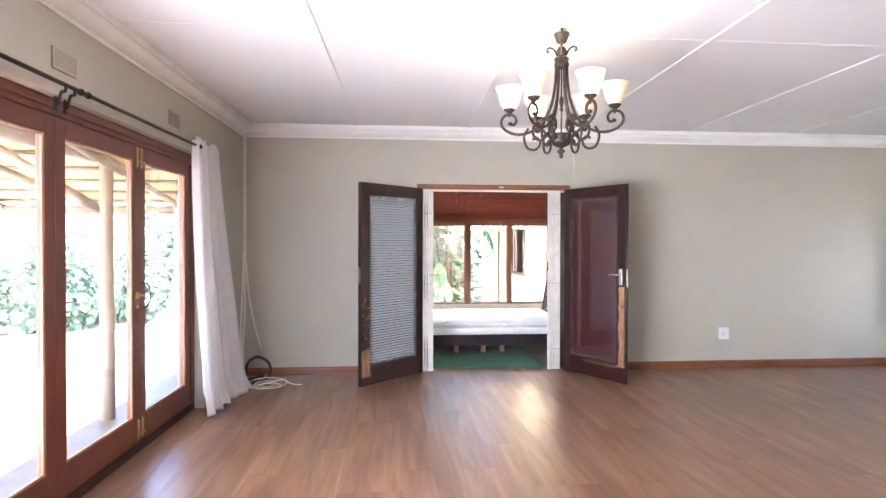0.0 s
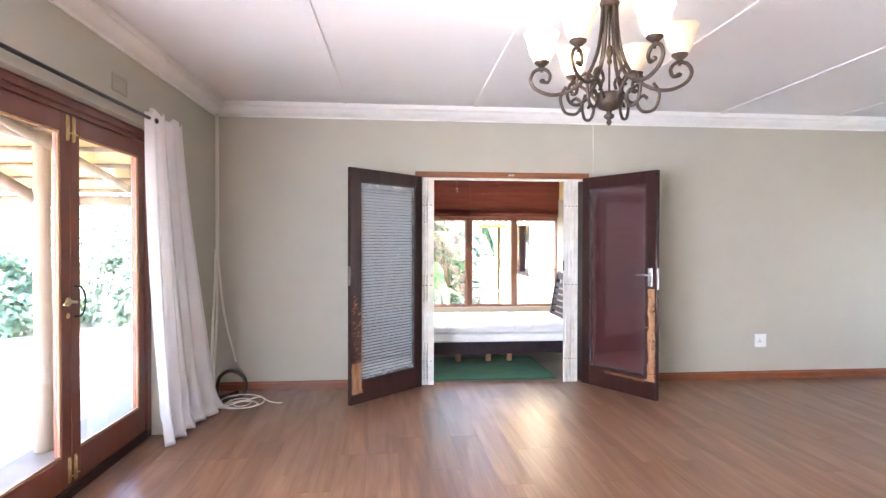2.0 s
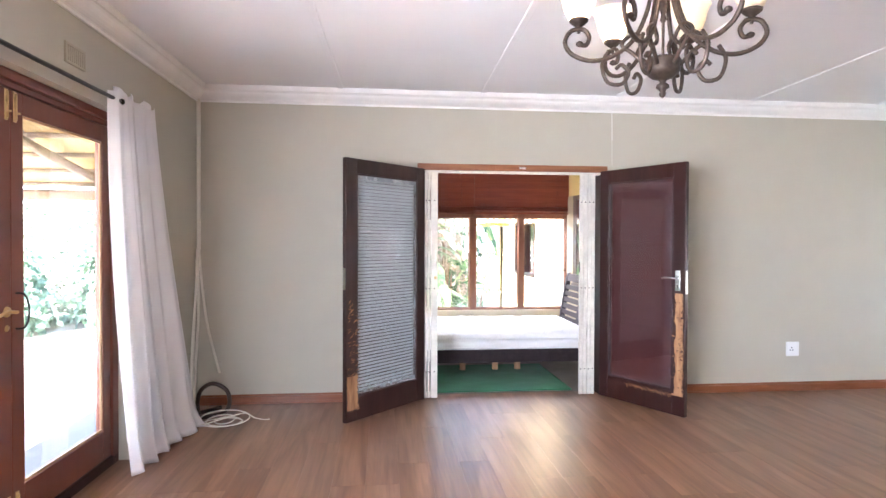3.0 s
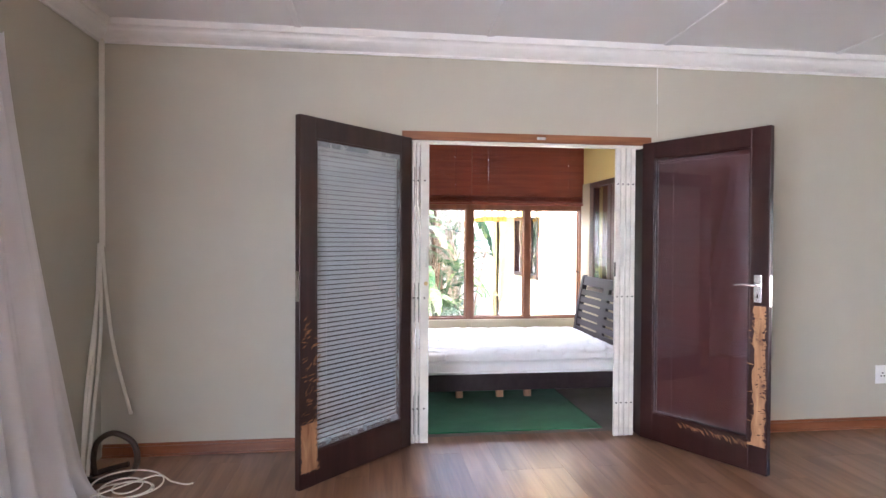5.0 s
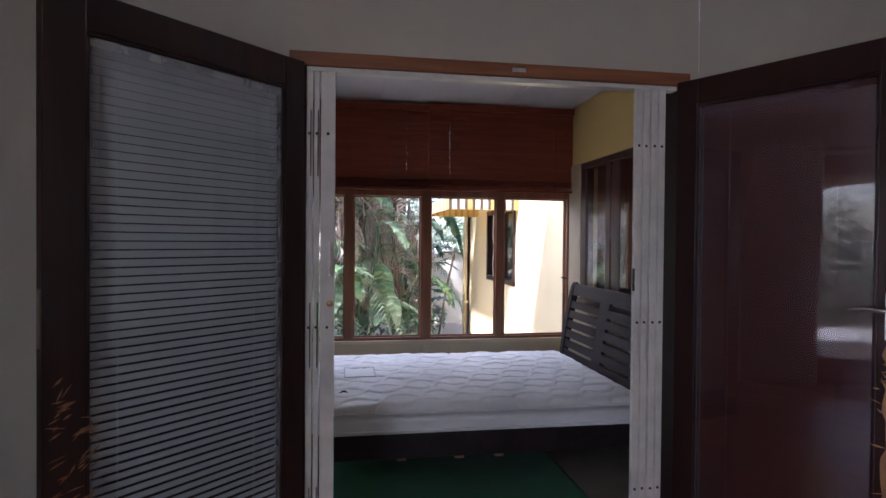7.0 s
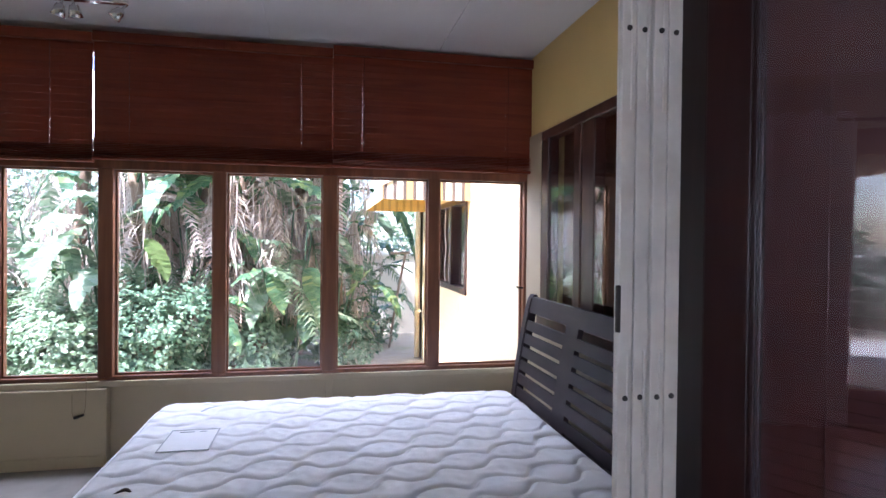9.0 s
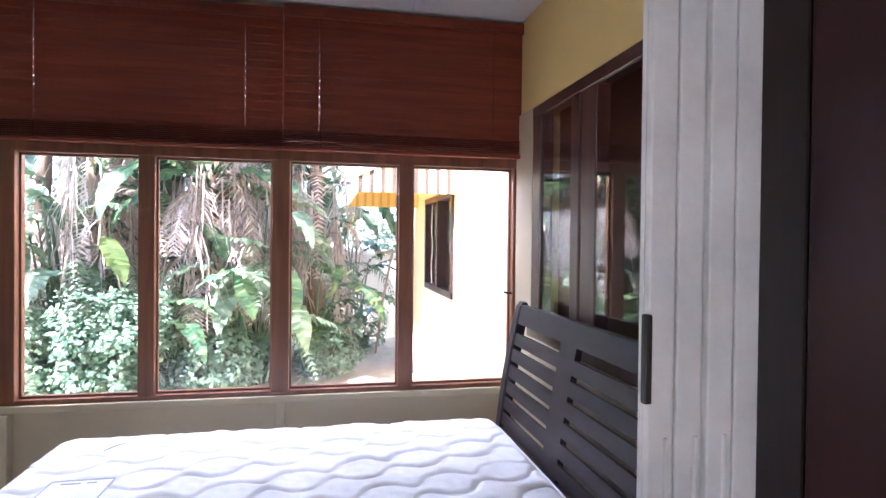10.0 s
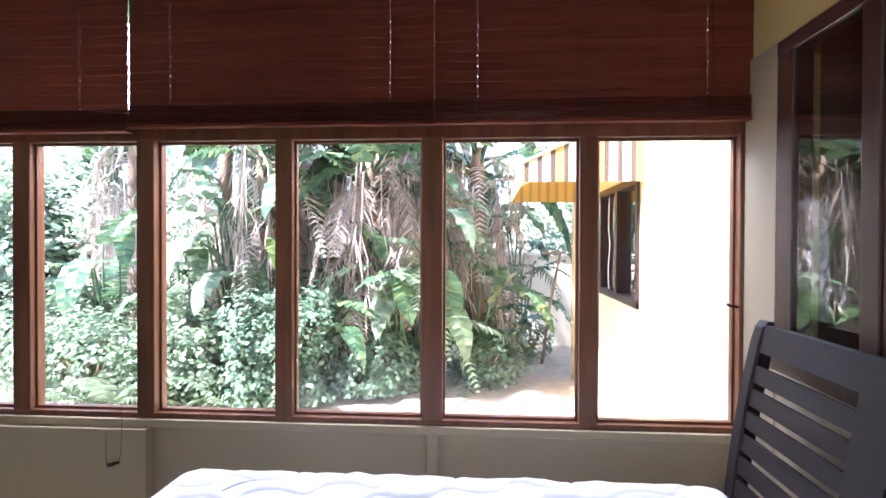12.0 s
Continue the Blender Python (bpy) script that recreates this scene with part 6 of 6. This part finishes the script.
for q in ((-0.85, 11.9, 71, 9, 1.0), (-1.5, 11.8, 72, 9, 1.1), (1.75, 13.15, 73, 7, 0.55)):
    fern(*q, "pale green arching fern under the wild bananas")

# ---- covered veranda on the garden side ----
def veranda():
    v = thing("veranda_roof", "low reed-lined pole roof over the veranda", "veranda roof")
    # underside falls away from the house front towards its far eave
    ya, za, yb, zb = 1.0, 2.62, 7.1, 1.80
    xa, xb = -6.5, -1.35

    def zr(y):
        return za + (zb - za) * (y - ya) / (yb - ya)
    bm = bmesh.new()
    k = [bm.verts.new(q) for q in ((xa, ya, za + 0.06), (xb, ya, za + 0.06), (xb, yb, zb + 0.06), (xa, yb, zb + 0.06), (xa, ya, za + 0.22), (xb, ya, za + 0.22), (xb, yb, zb + 0.16), (xa, yb, zb + 0.16))]
    for f in ((0, 3, 2, 1), (4, 5, 6, 7), (0, 1, 5, 4), (1, 2, 6, 5), (2, 3, 7, 6), (3, 0, 4, 7)):
        bm.faces.new([k[i] for i in f])
    part("reed_lining", bm, M_REED, v, "golden reed lining")
    for i in range(13):
        y = 1.4 + i * 0.46
        bm = bmesh.new()
        tube(bm, [(xa, y, zr(y) + 0.045), (-3.5, y, zr(y) + 0.04), (xb, y, zr(y) + 0.045)], 0.018, 8)
        part("batten", bm, M_POLE, v, smooth=True)
    for x in (-1.62, -2.55, -3.5, -4.5, -5.5):
        bm = bmesh.new()
        tube(bm, [(x, ya, zr(ya) - 0.01), (x - 0.1, 4.0, zr(4.0) - 0.015), (x - 0.2, yb, zr(yb) - 0.01)], 0.034, 10)
        part("rafter", bm, M_POLE, v, smooth=True)
    bm = bmesh.new()
    tube(bm, [(xa, yb - 0.1, zb - 0.03), (xb, yb - 0.1, zb - 0.02)], 0.05, 10)
    part("eave_pole", bm, M_POLE, v, smooth=True)
    bm = bmesh.new()
    tube(bm, [(-1.93, 1.0, 2.14), (-1.90, 3.2, 2.13), (-1.83, 5.25, 2.12), (-1.82, 7.0, 2.11)], [0.08, 0.078, 0.075, 0.07], 14)
    part("ring_beam", bm, M_POLE, v, smooth=True)
    for x, y in ((-1.81, 5.25), (-1.90, 2.2), (-4.4, 6.7)):
        p = thing("veranda_post", "round weathered grey timber post", "post", group="veranda posts")
        bm = bmesh.new()
        tube(bm, [(x, y, -0.14), (x + 0.005, y, 0.6), (x - 0.006, y, 1.3), (x, y, 2.05)], [0.058, 0.055, 0.054, 0.051], 16)
        part("post", bm, M_POLE, p, smooth=True)
    bm = bmesh.new()
    tube(bm, [(-1.83, 5.25, 1.66), (-2.5, 4.9, 2.16)], 0.04, 8)
    part("brace", bm, M_POLE, v, smooth=True)
    sl = boxpart("veranda_floor", (-6.5, -1.3, -1.0, 7.3, -0.4, -0.13), paint("pale_screed", (0.68, 0.66, 0.62), 0.7, 0.12, 1.5, 40), bev=0.01)
    tagged(sl, "pale screed veranda floor", "floor", kind="structure")


veranda()
for q in ((-4.6, 14.5, 1.3, 1.7, 41, 5000, "pale green garden shrub beyond the veranda"), (-7.0, 13.0, 1.4, 1.5, 42, 5000, "pale green garden shrub beyond the veranda"), (-9.4, 11.0, 1.6, 2.0, 43, 6000, "tall green garden shrub beyond the veranda"), (-11.5, 7.0, 1.8, 2.3, 44, 7000, "tall green garden shrub beyond the veranda"),
          (-13.5, 16.5, 2.6, 3.0, 45, 7000, "tall leafy garden tree beyond the veranda"), (-11.0, 3.0, 2.2, 2.6, 46, 7000, "tall leafy garden tree beyond the veranda")):
    bush(*q, leaf_len=0.15, material=M_FAR)
bal = thing("balustrade", "white painted balustrade on a low garden wall", "balustrade")
boxpart("low_wall", (9.75, 9.90, 2.6, 9.0, -0.5, 0.76), M_PALEWALL, bal, bev=0.01)
boxpart("rail", (9.73, 9.92, 2.6, 9.0, 1.36, 1.46), M_WHITE, bal, bev=0.01)
for i in range(42):
    bm = bmesh.new()
    lathe(bm, [(0.03, 0.76), (0.022, 0.95), (0.034, 1.06), (0.020, 1.22), (0.03, 1.36)], 10, (9.825, 2.7 + 0.15 * i, 0))
    part("baluster", bm, M_WHITE, bal, smooth=True)
for q in ((12.9, 6.2, 1.7, 2.7, 51, 6000, "green shrub seen through the narrow window"),):
    bush(*q, leaf_len=0.10)


def east_window():
    w = thing("window_3", "narrow timber window in the far wall", "window", kind="structure")
    y0, y1, z0, z1 = 5.80, 6.38, 0.28, 1.78
    for a, b, c, d in ((y0, y1, z0, z0 + 0.06), (y0, y1, z1 - 0.06, z1), (y0, y0 + 0.06, z0 + 0.06, z1 - 0.06), (y1 - 0.06, y1, z0 + 0.06, z1 - 0.06)):
        boxpart("frame_bar", (XR + 0.02, XR + 0.12, a, b, c, d), M_DARK2, w, bev=0.004)
    g = boxpart("pane", (XR + 0.06, XR + 0.065, y0 + 0.05, y1 - 0.05, z0 + 0.05, z1 - 0.05), M_GLASS, w, "clear glass")
    g.visible_shadow = False


east_window()

# ---- laminate floor, board by board ----
tagged(boxpart("subfloor", (-1.5, XR + 0.1, YB, FY + 0.144, -0.05, -0.011), M_SUB_SHADE), "dark underlay below the boards", "floor", kind="structure")
fl = thing("floor", "glossy mid-brown wood laminate floor boards", "floor", kind="structure")
PW, PL = 0.192, 1.285


def plank_mesh(length):
    bm = bmesh.new()
    e, c = 0.0002, 0.0007
    top = [(-PW / 2 + e + c, e + c), (PW / 2 - e - c, e + c), (PW / 2 - e - c, length - e - c), (-PW / 2 + e + c, length - e - c)]
    low = [(-PW / 2 + e, e), (PW / 2 - e, e), (PW / 2 - e, length - e), (-PW / 2 + e, length - e)]
    r0 = [bm.verts.new((x, y, -0.010)) for x, y in low]
    r1 = [bm.verts.new((x, y, -0.0005)) for x, y in low]
    r2 = [bm.verts.new((x, y, 0.0)) for x, y in top]
    for a, b in ((r0, r1), (r1, r2)):
        for k in range(4):
            bm.faces.new((a[k], a[(k + 1) % 4], b[(k + 1) % 4], b[k]))
    bm.faces.new(r2)
    return mesh_of("plank", bm, M_FLOOR)


FULL = plank_mesh(PL)
CUTS = [plank_mesh(q) for q in (0.32, 0.62, 0.92, 1.18)]
LENS = [0.32, 0.62, 0.92, 1.18]
rnd = random.Random(77)
YE = FY + 0.143
ncol = int((XR + 1.34) / PW) + 1
for i in range(ncol):
    x = -1.34 + PW * (i + 0.5)
    k = rnd.randrange(4)
    y = YE - LENS[k]
    o = new("plank", CUTS[k]); o.parent = fl; o.location = (x, y, 0)
    while y > YB:
        y -= PL
        o = new("plank", FULL); o.parent = fl; o.location = (x, y, 0)
